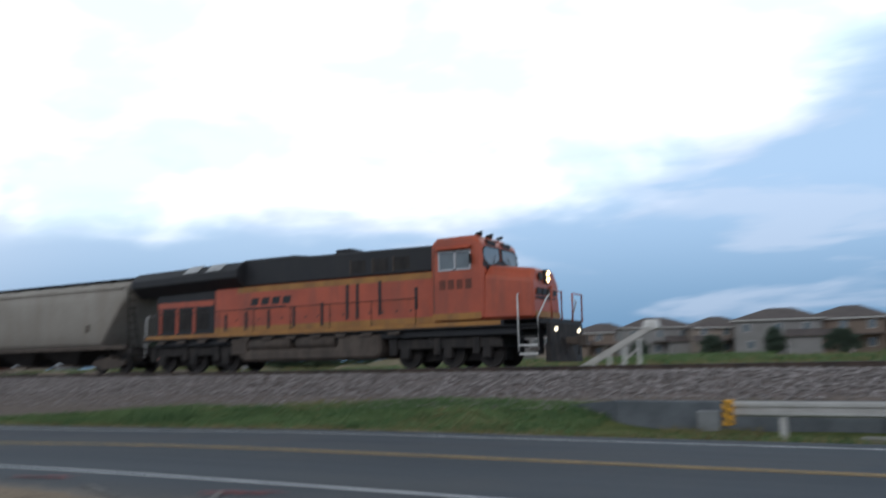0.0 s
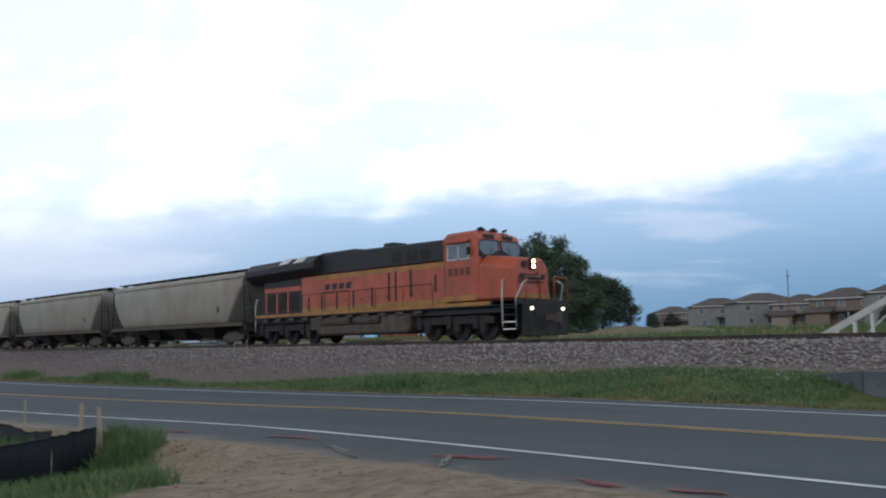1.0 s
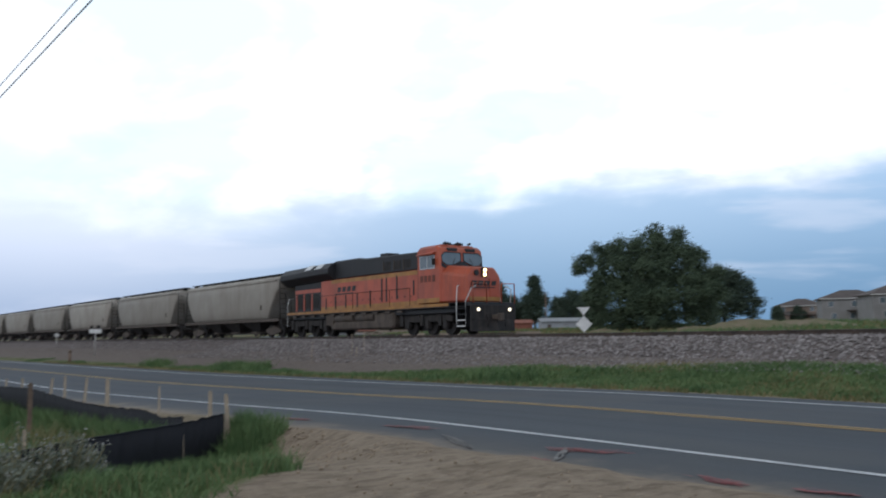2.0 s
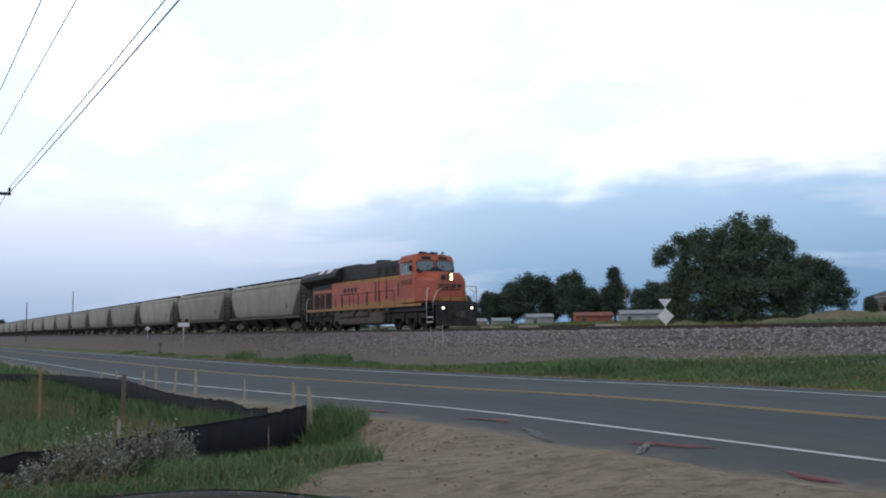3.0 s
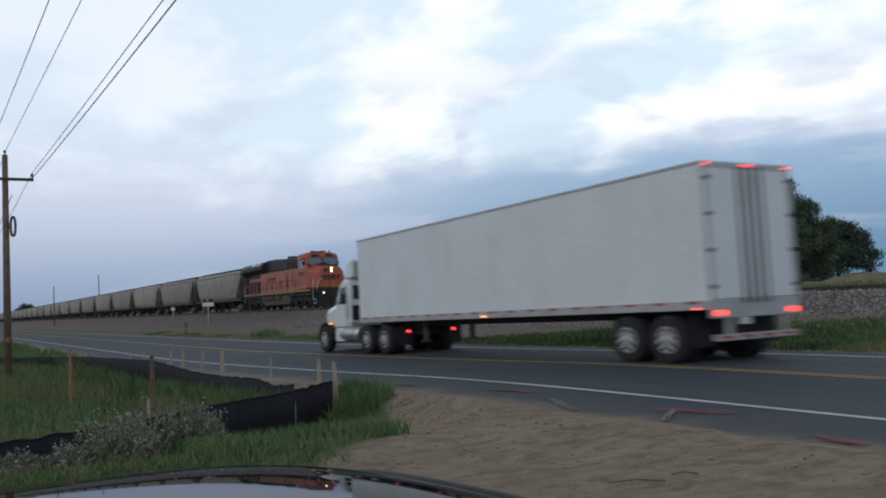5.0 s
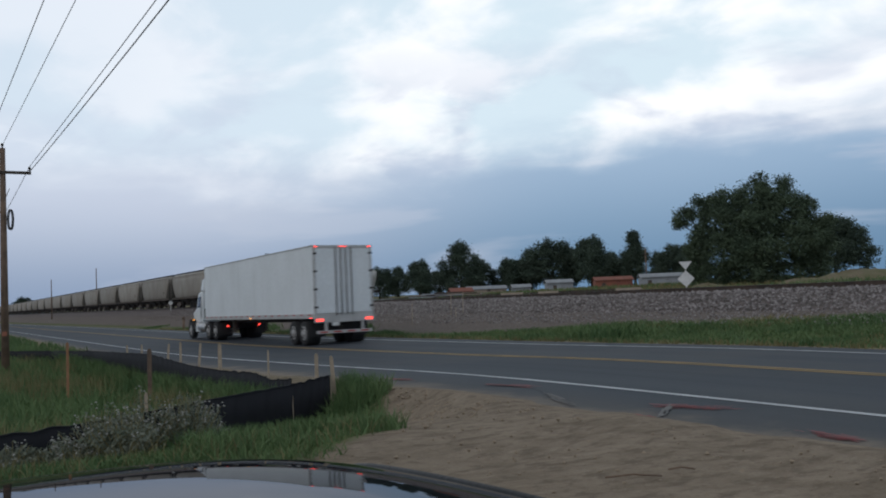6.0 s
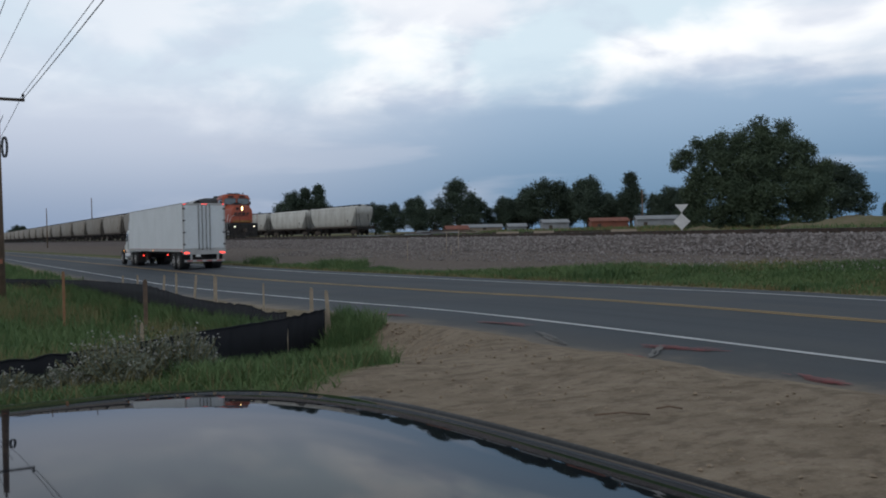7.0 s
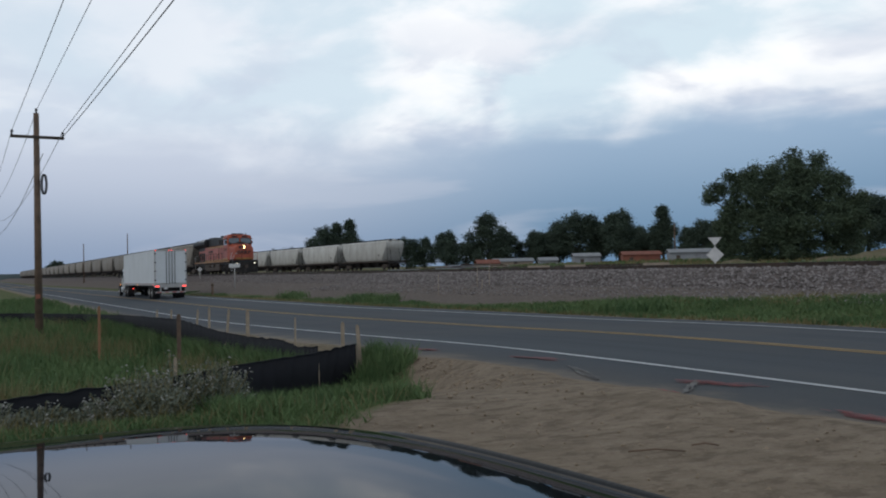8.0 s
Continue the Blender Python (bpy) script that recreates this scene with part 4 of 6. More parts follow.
    for s in (-1, 1):
        wheels.append(road_wheel(t, s * 1.22, 19.75, 0.51, 0.3, "steer_wheel"))
    cab = part("cab", Mesh().rings([[(x, y, z) for y, z in ((17.6, 0.95), (18.75, 0.95), (18.75, 1.88), (18.3, 2.62), (17.98, 2.72), (17.6, 2.72))] for x in (-1.12, 1.12)]), TRUCK_WHITE, t, "white day cab", 0.06)
    part("roof_fairing", Mesh().rings([[(x, y, z) for y, z in ((17.38, 2.78), (18.1, 2.74), (17.98, 2.9), (17.68, 3.42), (17.38, 3.46))] for x in (-1.05, 1.05)]), TRUCK_WHITE, t, "white roof air fairing", 0.05)
    hood = part("bonnet", Mesh().rings([[(-1.02, 18.7, 0.95), (1.02, 18.7, 0.95), (1.04, 18.7, 1.76), (0.88, 18.7, 1.95), (-0.88, 18.7, 1.95), (-1.04, 18.7, 1.76)],
                                        [(-0.95, 20.0, 0.85), (0.95, 20.0, 0.85), (0.98, 20.0, 1.52), (0.8, 20.0, 1.72), (-0.8, 20.0, 1.72), (-0.98, 20.0, 1.52)],
                                        [(-0.75, 20.55, 0.75), (0.75, 20.55, 0.75), (0.8, 20.5, 1.25), (0.62, 20.5, 1.42), (-0.62, 20.5, 1.42), (-0.8, 20.5, 1.25)]]), TRUCK_WHITE, t, "white sloping bonnet", 0.05)
    part("grille", Mesh().span(-0.5, 0.5, 20.52, 20.58, 0.72, 1.12), UNDER, hood)
    part("bumper", Mesh().loft([(0.32, 1.12, 20.2, 20.5, 0.12), (0.74, 1.14, 20.2, 20.54, 0.12)]), UNDER, t, "dark front bumper", 0.03)
    part("windscreen", Mesh().rings([[(x, 18.77, 1.9), (x, 18.33, 2.58), (x, 18.31, 2.56), (x, 18.73, 1.9)] for x in (-0.98, 0.98)]), TRUCK_GLASS, t, "dark windscreen")
    for s in (-1, 1):
        arch = Mesh().rings([[(s * u, 19.75 + rr * math.cos(a), 0.51 + rr * math.sin(a)) for u in (0.85, 1.2) for rr in (0.58,)] + [(s * 1.2, 19.75 + 0.66 * math.cos(a), 0.51 + 0.66 * math.sin(a)), (s * 0.85, 19.75 + 0.66 * math.cos(a), 0.51 + 0.66 * math.sin(a))] for a in [radians(-5 + 19 * i) for i in range(11)]])
        part("wheel_arch", arch, RUBBER, t, "black front mudguard")
        part("side_window", Mesh().prism([(17.78, 1.82), (18.5, 1.82), (18.24, 2.42), (17.78, 2.48)], s * 1.115, s * 1.13), TRUCK_GLASS, cab, "dark cab side window")
        part("door_gap", Mesh().span(s * 1.118, s * 1.126, 17.69, 17.72, 1.0, 2.55), UNDER, cab)
        part("grab_handle", Mesh().tube([(s * 1.16, 17.64, 1.3), (s * 1.16, 17.64, 2.2)], 0.02), CHROME, cab)
        part("mirror", Mesh().span(s * 1.32, s * 1.5, 18.55, 18.66, 1.85, 2.2), UNDER, t, "", 0.03)
        part("mirror_arm", Mesh().tube([(s * 1.1, 18.5, 2.2), (s * 1.4, 18.6, 2.2)], 0.02).tube([(s * 1.1, 18.55, 1.9), (s * 1.4, 18.6, 1.9)], 0.02), UNDER, t)
        part("fuel_tank", Mesh().cyl((s * 0.95, 16.6, 0.68), (s * 0.95, 18.2, 0.68), 0.3, 0.3, 16), CHROME, t, "dull aluminium fuel tank")
        part("cab_step", Mesh().span(s * 0.85, s * 1.2, 18.0, 18.7, 0.42, 0.92), TRUCK_WHITE, t, "white cab step", 0.03)
        part("turn_lamp", Mesh().span(s * 1.2, s * 1.23, 19.0, 19.2, 1.08, 1.14), AMBER_LAMP, t, "lit amber turn lamp")
        part("front_marker", Mesh().span(s * 0.96, s * 1.0, 20.12, 20.36, 1.0, 1.06), AMBER_LAMP, t, "lit amber front marker")
        part("headlamp", Mesh().span(s * 0.6, s * 0.92, 20.0, 20.3, 0.85, 1.1), CHROME, t, "", 0.03)
        part("lower_marker", Mesh().span(s * 0.82, s * 0.9, 13.35, 13.4, 0.72, 0.80), RED_LAMP, t, "lit red tractor tail lamp")
        part("quarter_mud_flap", Mesh().span(s * 0.65, s * 1.22, 13.45, 13.48, 0.3, 0.95), RUBBER, t)
    part("exhaust", Mesh().cyl((0.75, 16.6, 0.9), (0.75, 16.6, 3.3), 0.07, 0.07, 10), CHROME, t)
    back = part("cab_back_wall", Mesh().span(-1.08, 1.08, 17.5, 17.6, 1.1, 2.66), TRUCK_WHITE, t, "white back of the cab", 0.03)
    part("rear_window", Mesh().span(-0.95, 0.95, 17.49, 17.5, 1.98, 2.5), TRUCK_GLASS, back, "dark rear window")
    part("back_vent", Mesh().span(-1.0, -0.55, 17.485, 17.5, 1.2, 1.75), UNDER, back, "dark vent panel")
    # flat plate; the shade of the fairing's hollow is put into its grey
    part("fairing_recess", Mesh().span(-0.92, 0.92, 17.36, 17.38, 2.86, 3.38), FAIRING_SHADE, t, "flat plate whose grey paints the shade of the fairing's hollow")
    part("deck_plate", Mesh().span(-0.75, 0.75, 16.4, 17.6, 0.92, 0.98), UNDER, t, "dark deck plate")
    part("air_line", Mesh().tube([(0.2, 17.5, 1.8), (0.25, 16.95, 1.4), (0.2, 16.35, 1.7)], 0.03).tube([(-0.2, 17.5, 1.8), (-0.25, 16.95, 1.3), (-0.2, 16.35, 1.7)], 0.03), RUBBER, t)
    return t, wheels


TRUCK, TRUCK_WHEELS = build_truck()


# ---- trees ----
def place(az, d):
    """A point on the ground at a bearing from the track's direction and a distance from the driveway."""
    x, y = d * math.sin(radians(az)), d * math.cos(radians(az))
    return x, y, ground_z(x, y)


def build_tree(label, lobes, trunk, leaves, size, material, seed, group=""):
    """lobes: across, away, up, radius in metres. A tapered trunk, limbs to the lobes and a crown of small leaf clumps."""
    rng = random.Random(seed)
    tree = thing("tree", label, "tree", group=group)
    wood = Mesh()
    fork = trunk * 1.0
    wood.cyl((0, 0, -0.3), (0.1, 0, fork * 0.5), trunk * 0.16, trunk * 0.12, 10).cyl((0.1, 0, fork * 0.5), (0, 0, fork), trunk * 0.12, trunk * 0.1, 10)
    part("trunk", wood, BARK, tree, "dark grey-brown trunk")
    for u, v, z, r in lobes:
        limb = Mesh()
        mid = Vector((u * 0.45, v * 0.45, fork + (z - fork) * 0.45 - 0.2))
        limb.cyl((0, 0, fork * 0.85), mid, trunk * 0.075, trunk * 0.05, 7).cyl(mid, (u, v, z), trunk * 0.05, trunk * 0.015, 6)
        for _ in range(4):
            d = Vector((rng.gauss(0, 1), rng.gauss(0, 1), rng.gauss(0.3, 0.8))).normalized() * r * 0.8
            limb.cyl((u, v, z), Vector((u, v, z)) + d, trunk * 0.015, trunk * 0.004, 5)
        part("limb", limb, BARK, tree)
    crown = Mesh()
    # each lobe carries smaller clumps, so that the outline is uneven and has gaps
    clumps = []
    for u, v, z, r in lobes:
        clumps.append((u, v, z, r * 0.90))
        for _ in range(7):
            d = Vector((rng.gauss(0, 1), rng.gauss(0, 1), rng.gauss(0.25, 0.9))).normalized() * r * 0.72
            clumps.append((u + d.x, v + d.y, z + d.z, r * rng.uniform(0.26, 0.46)))
    total = sum(r ** 2 for *_, r in clumps)
    for u, v, z, r in clumps:
        c = Vector((u, v, z))
        sprays = max(10, int(leaves * r * r / total / 14))
        for _ in range(sprays):
            d = Vector((rng.gauss(0, 1), rng.gauss(0, 1), rng.gauss(0, 1))).normalized()
            rr = r * (rng.random() ** 0.3) * (0.95 + 0.35 * noise.noise(d * 1.7 + c))
            m = c + Vector((d.x * rr, d.y * rr, d.z * rr * 0.92))
            if m.z < 0.25:
                continue
            spread = size * rng.uniform(0.9, 2.0)
            for _ in range(14):
                q = m + Vector((rng.gauss(0, 1), rng.gauss(0, 1), rng.gauss(0, 0.8))) * spread
                a = Vector((rng.gauss(0, 1), rng.gauss(0, 1), rng.gauss(0, 0.6))).normalized() * size * rng.uniform(0.6, 1.2)
                b = Vector((rng.gauss(0, 1), rng.gauss(0, 1), rng.gauss(0, 1))).normalized().cross(a) * 0.55
                crown.add([q - a, q - b * 0.8, q + a * 0.9, q + b * 0.8], [(0, 1, 2, 3)])
    ob = new("crown", crown.data("crown", material))
    ob.parent = tree
    ob["label"] = "dense dark green leafy crown"
    return tree


def turn(az):
    return -az


big = build_tree("large dark green cottonwood tree in the field beyond the track", [(0.7, 0, 8.6, 2.2), (2.7, 0.4, 8.6, 2.1), (-1.5, -0.6, 7.9, 2.0), (-3.1, 0.2, 8.0, 1.3), (-4.6, 0, 7.7, 1.5), (-5.9, 0.2, 7.0, 1.1), (-6.6, 0.1, 6.4, 0.6), (-2.6, -0.8, 6.0, 2.3), (-0.2, -1.5, 5.4, 3.0), (3.4, -0.4, 6.6, 2.5), (5.0, 0.3, 6.9, 1.8), (6.2, 0.3, 5.4, 1.5), (4.6, -1.0, 4.0, 2.5), (6.4, 0.3, 3.4, 1.6), (0.6, -2.2, 2.8, 2.8), (-2.6, -1.0, 3.2, 2.5), (-4.5, 0.2, 5.2, 1.6), (-4.9, 0.1, 3.8, 1.7), (-5.0, 0, 2.2, 1.6), (1.4, 1.6, 5.8, 3.0), (-4.9, 0, 1.2, 1.4), (-3.2, -0.6, 1.0, 1.5), (1.6, -0.8, 1.0, 1.6), (6.6, 0.2, 4.6, 1.4), (0, -0.5, 1.3, 1.9), (3.6, 0, 1.5, 1.9), (6.3, 0.3, 1.6, 1.5), (-2.0, 0.2, 1.2, 1.6)], 2.6, 150000, 0.135, LEAF, 3)
x, y, z = place(50.2, 95)
big.matrix_basis = pose(x, y, z, 0, 0, turn(50.2)) @ Matrix.Diagonal((1.06, 1.06, 1.06, 1))
dark = build_tree("round dark green elm tree beside the cottonwood", [(0, 0, 5.0, 2.3), (2.0, 0, 4.2, 2.0), (-1.8, 0.4, 4.4, 2.2), (2.9, 0, 2.4, 1.7), (0, -1.0, 2.4, 2.6), (-2.6, 0, 2.2, 2.1), (1.0, 1, 5.6, 1.5)], 1.8, 36000, 0.16, LEAF_DARK, 8)
x, y, z = place(55.0, 112)
dark.matrix_basis = pose(x, y, z, 0, 0, turn(55)) @ Matrix.Diagonal((1.08, 1.08, 1.04, 1))

row = []
for seed, lobes in ((21, [(0, 0, 6.5, 2.6), (-1.8, 0, 5, 2.4), (2.0, 0, 5.2, 2.4), (0.4, 0, 8.2, 1.7), (0, -0.5, 3, 3.0), (-2.6, 0, 2.6, 2), (2.8, 0, 2.8, 2)]),
                    (22, [(0, 0, 5.6, 2.6), (-2.6, 0, 4.8, 2.3), (2.8, 0, 5.0, 2.4), (-1.2, 0, 6.8, 1.8), (1.6, 0, 6.9, 1.7), (0, -0.5, 2.8, 3.0), (-3.6, 0, 2.4, 2), (3.8, 0, 2.6, 2.1)]),
                    (23, [(0, 0, 7.5, 1.6), (0.2, 0, 9.2, 1.1), (-0.8, 0, 5.6, 1.8), (0.9, 0, 5.2, 1.9), (0, 0, 3.2, 2.3), (0.1, 0, 10.2, 0.7)])):
    row.append(build_tree("dark green tree in the distant shelter belt", lobes, 2.0, 19000, 0.22, LEAF_DARK, seed, "trees of the distant shelter belt"))
spots = [(26.2, 175, 1, 0.78), (28.9, 178, 1, 0.88), (31.7, 185, 0, 1.10), (33.0, 190, 1, 0.74), (34.9, 190, 1, 0.88), (36.3, 196, 0, 0.95), (37.7, 190, 1, 1.22), (40.3, 185, 1, 1.16), (41.6, 205, 0, 0.85), (43.1, 178, 2, 0.98), (44.6, 200, 0, 0.72), (45.6, 150, 1, 0.72), (46.6, 155, 0, 0.70), (20.7, 250, 0, 1.28), (21.6, 252, 2, 1.18), (22.5, 250, 2, 1.2), (18.6, 260, 1, 0.86), (17.6, 265, 0, 0.70), (24.7, 230, 1, 0.70), (4.4, 560, 1, 1.15), (31.0, 150, 0, 0.34), (30.2, 195, 1, 0.66), (35.6, 200, 1, 0.8), (39.0, 196, 0, 0.86), (41.9, 198, 1, 0.78), (27.4, 195, 0, 0.7), (58.2, 210, 1, 0.5), (59.4, 230, 0, 0.45), (76.5, 118, 1, 0.34), (80.2, 116, 0, 0.36), (84.0, 116, 1, 0.36), (72.0, 122, 1, 0.26)]
done = set()
for k, (az, d, which, scale_) in enumerate(spots):
    x, y, z = place(az, d)
    if which not in done:
        done.add(which)
        ob = row[which]
    else:
        ob = copy_thing(row[which], Matrix())
    ob.matrix_basis = pose(x, y, z, 0, 0, 57 * k) @ Matrix.Diagonal((scale_ * 1.12, scale_ * 1.12, scale_ * (0.98 + 0.04 * (k % 4)), 1))

# distant wooded ridge
ridge = Mesh()
for band, (d, h) in enumerate(((900, 9), (1400, 22))):
    pts = []
    for i in range(181):
        az = -10 + i * 0.6
        x, y = d * math.sin(radians(az)), d * math.cos(radians(az))
        hh = h * (0.55 + 0.45 * noise.noise(Vector((i * 0.09, band * 7.0, 0)))) * (0.35 + 0.65 * smooth01(az, 35, 70))
        pts += [(x, y, -2), (x * 1.01, y * 1.01, 3.5 + hh), (x * 1.1, y * 1.1, -2)]
    ridge.add(pts, [(3 * i + j, 3 * i + 3 + j, 3 * i + 4 + j, 3 * i + 1 + j) for i in range(180) for j in (0, 1)], True)
single("far_ridge", ridge, surface("far_hill", (0.09, 0.12, 0.12), 0.95, second=(0.06, 0.08, 0.085), scale=0.02), "low bluish wooded ridge on the horizon", "hill", kind="structure")

# ---- houses ----
ROOF = surface("shingle_roof", (0.115, 0.095, 0.088), 0.9, second=(0.08, 0.068, 0.065), scale=1.0, grain=0.3)
STUCCO = surface("beige_stucco", (0.30, 0.25, 0.21), 0.9, second=(0.26, 0.22, 0.185), scale=0.5)
SIDING = surface("grey_siding", (0.24, 0.235, 0.23), 0.85, second=(0.2, 0.195, 0.19), scale=0.5)
BROWN = surface("brown_siding", (0.21, 0.16, 0.13), 0.85, second=(0.18, 0.14, 0.11), scale=0.5)
TRIM = surface("white_trim", (0.55, 0.54, 0.52), 0.7)


def build_house(material, w, dep, eave, ridge_, seed, label):
    """Two-storey house; its front looks along -y."""
    rng = random.Random(seed)
    h = thing("house", label, "house", group="houses beyond the track")
    part("wall", Mesh().span(-w / 2, w / 2, -dep / 2, dep / 2, -0.5, eave), material, h)
    o = 0.5
    a, b = w / 2 + o, dep / 2 + o
    r = max(0.3, w / 2 - dep / 2)
    roof = Mesh().add([(-a, -b, eave), (a, -b, eave), (a, b, eave), (-a, b, eave), (-r, 0, ridge_), (r, 0, ridge_), (-a, -b, eave - 0.2), (a, -b, eave - 0.2), (a, b, eave - 0.2), (-a, b, eave - 0.2)],
                      [(0, 1, 5, 4), (2, 3, 4, 5), (1, 2, 5), (3, 0, 4), (0, 6, 7, 1), (1, 7, 8, 2), (2, 8, 9, 3), (3, 9, 6, 0), (6, 9, 8, 7)])
    part("roof", roof, ROOF, h, "brown hipped shingle roof")
    wing = w * 0.36
    x0 = -w / 2 if rng.random() < 0.5 else w / 2 - wing
    part("garage_wing", Mesh().span(x0, x0 + wing, -dep / 2 - 2.5, -dep / 2, -0.5, eave * 0.52), material, h)
    part("garage_roof", Mesh().add([(x0 - o, -dep / 2 - 3, eave * 0.52), (x0 + wing + o, -dep / 2 - 3, eave * 0.52), (x0 + wing + o, -dep / 2, eave * 0.52 + 1.0), (x0 - o, -dep / 2, eave * 0.52 + 1.0), (x0 - o, -dep / 2 - 3, eave * 0.52 - 0.15), (x0 + wing + o, -dep / 2 - 3, eave * 0.52 - 0.15)], [(0, 1, 2, 3), (4, 5, 1, 0), (4, 0, 3), (5, 2, 1)]), ROOF, h)
    for k in range(3):
        for z in (1.0, 3.6):
            x = -w / 2 + (k + 0.5) * w / 3 + rng.uniform(-0.3, 0.3)
            win = part("window", Mesh().span(x - 0.55, x + 0.55, -dep / 2 - 0.06, -dep / 2 + 0.02, z, z + 1.3), TRIM, h, "white framed window")
            part("pane", Mesh().span(x - 0.47, x + 0.47, -dep / 2 - 0.08, -dep / 2 - 0.062, z + 0.08, z + 1.22), GLASS_SKY, win, "dark pane")
    part("fascia", Mesh().span(-a, a, -b - 0.03, -b, eave - 0.22, eave - 0.02), TRIM, h)
    part("post", Mesh().span(w * 0.12, w * 0.12 + 0.2, -dep / 2 - 1.8, -dep / 2 - 1.6, -0.4, 2.7), TRIM, h)
    part("porch_roof", Mesh().span(-w * 0.1, w * 0.46, -dep / 2 - 2.0, -dep / 2, 2.7, 2.9), ROOF, h)
    return h


protos = [build_house(BROWN, 11.5, 9, 5.3, 7.3, 1, "brown two-storey house with a hipped shingle roof"), build_house(SIDING, 12.5, 9, 5.5, 7.4, 2, "grey two-storey house with a hipped shingle roof"), build_house(STUCCO, 11.0, 9, 5.0, 7.0, 3, "beige two-storey house with a hipped shingle roof")]
used = set()
for k, (az, d, which, s) in enumerate(((59.6, 235, 0, 0.9), (62.3, 205, 1, 0.98), (64.9, 190, 1, 1.0), (67.3, 185, 2, 0.95), (69.8, 178, 0, 1.0), (73.0, 160, 1, 0.98), (76.8, 158, 2, 1.0), (80.6, 152, 1, 1.05), (84.6, 152, 0, 1.06), (88.8, 150, 2, 1.05), (93.0, 150, 1, 1.0), (78.8, 185, 0, 1.1), (83.0, 190, 1, 1.1))):
    x, y, z = place(az, d)
    ob = protos[which] if which not in used else copy_thing(protos[which], Matrix())
    used.add(which)
    ob.matrix_basis = pose(x, y, z, 0, 0, turn(az) + (-14, 9, 20, -6)[k % 4]) @ Matrix.Diagonal((s, s, s, 1))

# ---- yard beyond the track ----
RED_SHED = surface("red_brown_boards", (0.27, 0.10, 0.065), 0.9, second=(0.2, 0.08, 0.06), scale=1.0)
PALE_WALL = surface("pale_metal_wall", (0.30, 0.32, 0.34), 0.7, second=(0.24, 0.25, 0.27), scale=0.7)
TAN = surface("tan_boards", (0.36, 0.30, 0.24), 0.9, second=(0.28, 0.23, 0.19), scale=0.8)


def build_shed(wall, roof, w, dep, h, label, category="shed"):
    s = thing("shed", label, category)
    part("wall", Mesh().span(-w / 2, w / 2, -dep / 2, dep / 2, -0.4, h), wall, s)
    part("roof", Mesh().rings([[(x, -dep / 2 - 0.25, h - 0.02), (x, 0, h + 0.55), (x, dep / 2 + 0.25, h - 0.02), (x, dep / 2 + 0.25, h - 0.12), (x, 0, h + 0.43), (x, -dep / 2 - 0.25, h - 0.12)] for x in (-w / 2 - 0.2, w / 2 + 0.2)]), roof, s, "pitched metal roof")
    for k in range(max(1, int(w / 2.6))):
        x = -w / 2 + 1.0 + k * 2.6
        part("opening", Mesh().span(x, x + 0.6, -dep / 2 - 0.03, -dep / 2 + 0.02, 0.7 if k else -0.1, h - 0.5), GRIME, s, "dark window or door")
    return s


for az, d, wall, roof, w, dep, h, label in ((38.1, 150, PALE_WALL, PALE_WALL, 5.5, 4, 1.9, "small pale metal shed with a pitched roof"), (41.6, 145, RED_SHED, RED_SHED, 7.5, 4, 1.8, "red-brown wooden shed with a low roof"), (44.9, 140, PALE_WALL, PALE_WALL, 9.5, 4, 1.9, "long low white mobile home"), (35.6, 155, PALE_WALL, PALE_WALL, 4.0, 3, 1.2, "low blue-white storage shed"), (33.3, 160, TAN, PALE_WALL, 9.0, 3, 1.3, "low tan trailer with a pale roof"), (31.6, 130, TAN, RED_SHED, 4.0, 3, 1.3, "small weathered tan shack with red roof")):
    x, y, z = place(az, d)
    build_shed(wall, roof, w * 0.8, dep, h * 0.66, label).matrix_basis = pose(x, y, z, 0, 0, turn(az) + 8)

rng = random.Random(77)
for az, d, w, h in ((26.6, 112, 7.0, 0.55), (28.6, 110, 6.0, 0.6), (30.4, 112, 5.0, 0.9), (32.6, 110, 4.5, 0.6), (29.6, 118, 6, 0.8)):
    x, y, z = place(az, d)
    pile = thing("material_pile", "pale stacked timber and scrap lying in the yard", "pile", pose(x, y, z, 0, 0, turn(az) + rng.uniform(-10, 10)), "piles in the yard")
    for k in range(9):
        wl = w * rng.uniform(0.3, 0.9)
        part("board", Mesh().box(rng.uniform(-w / 4, w / 4), rng.uniform(-0.8, 0.8), h * (0.15 + 0.1 * k), wl, 0.4, 0.09 + h * 0.1), (TAN, PALE_WALL, GRIME)[k % 3], pile, "", 0.01)
for az, d, w in ((35.0, 66, 1.8), (37.4, 60, 1.5), (42.6, 52, 1.6)):
    x, y, z = place(az, d)
    g = Mesh().loft([(0.0, w / 2, -0.3, 0.3, 0.05), (0.25, w / 2 - 0.05, -0.25, 0.25, 0.05), (0.8, w / 2 - 0.05, -0.12, 0.12, 0.05)])
    single("concrete_barrier", g, surface("pale_concrete", (0.33, 0.27, 0.21), 0.9, scale=1.0), "pale concrete barrier block on the ground", "barrier", pose(x, y, z - 0.05, 0, 0, turn(az) + 5), group="barrier blocks")

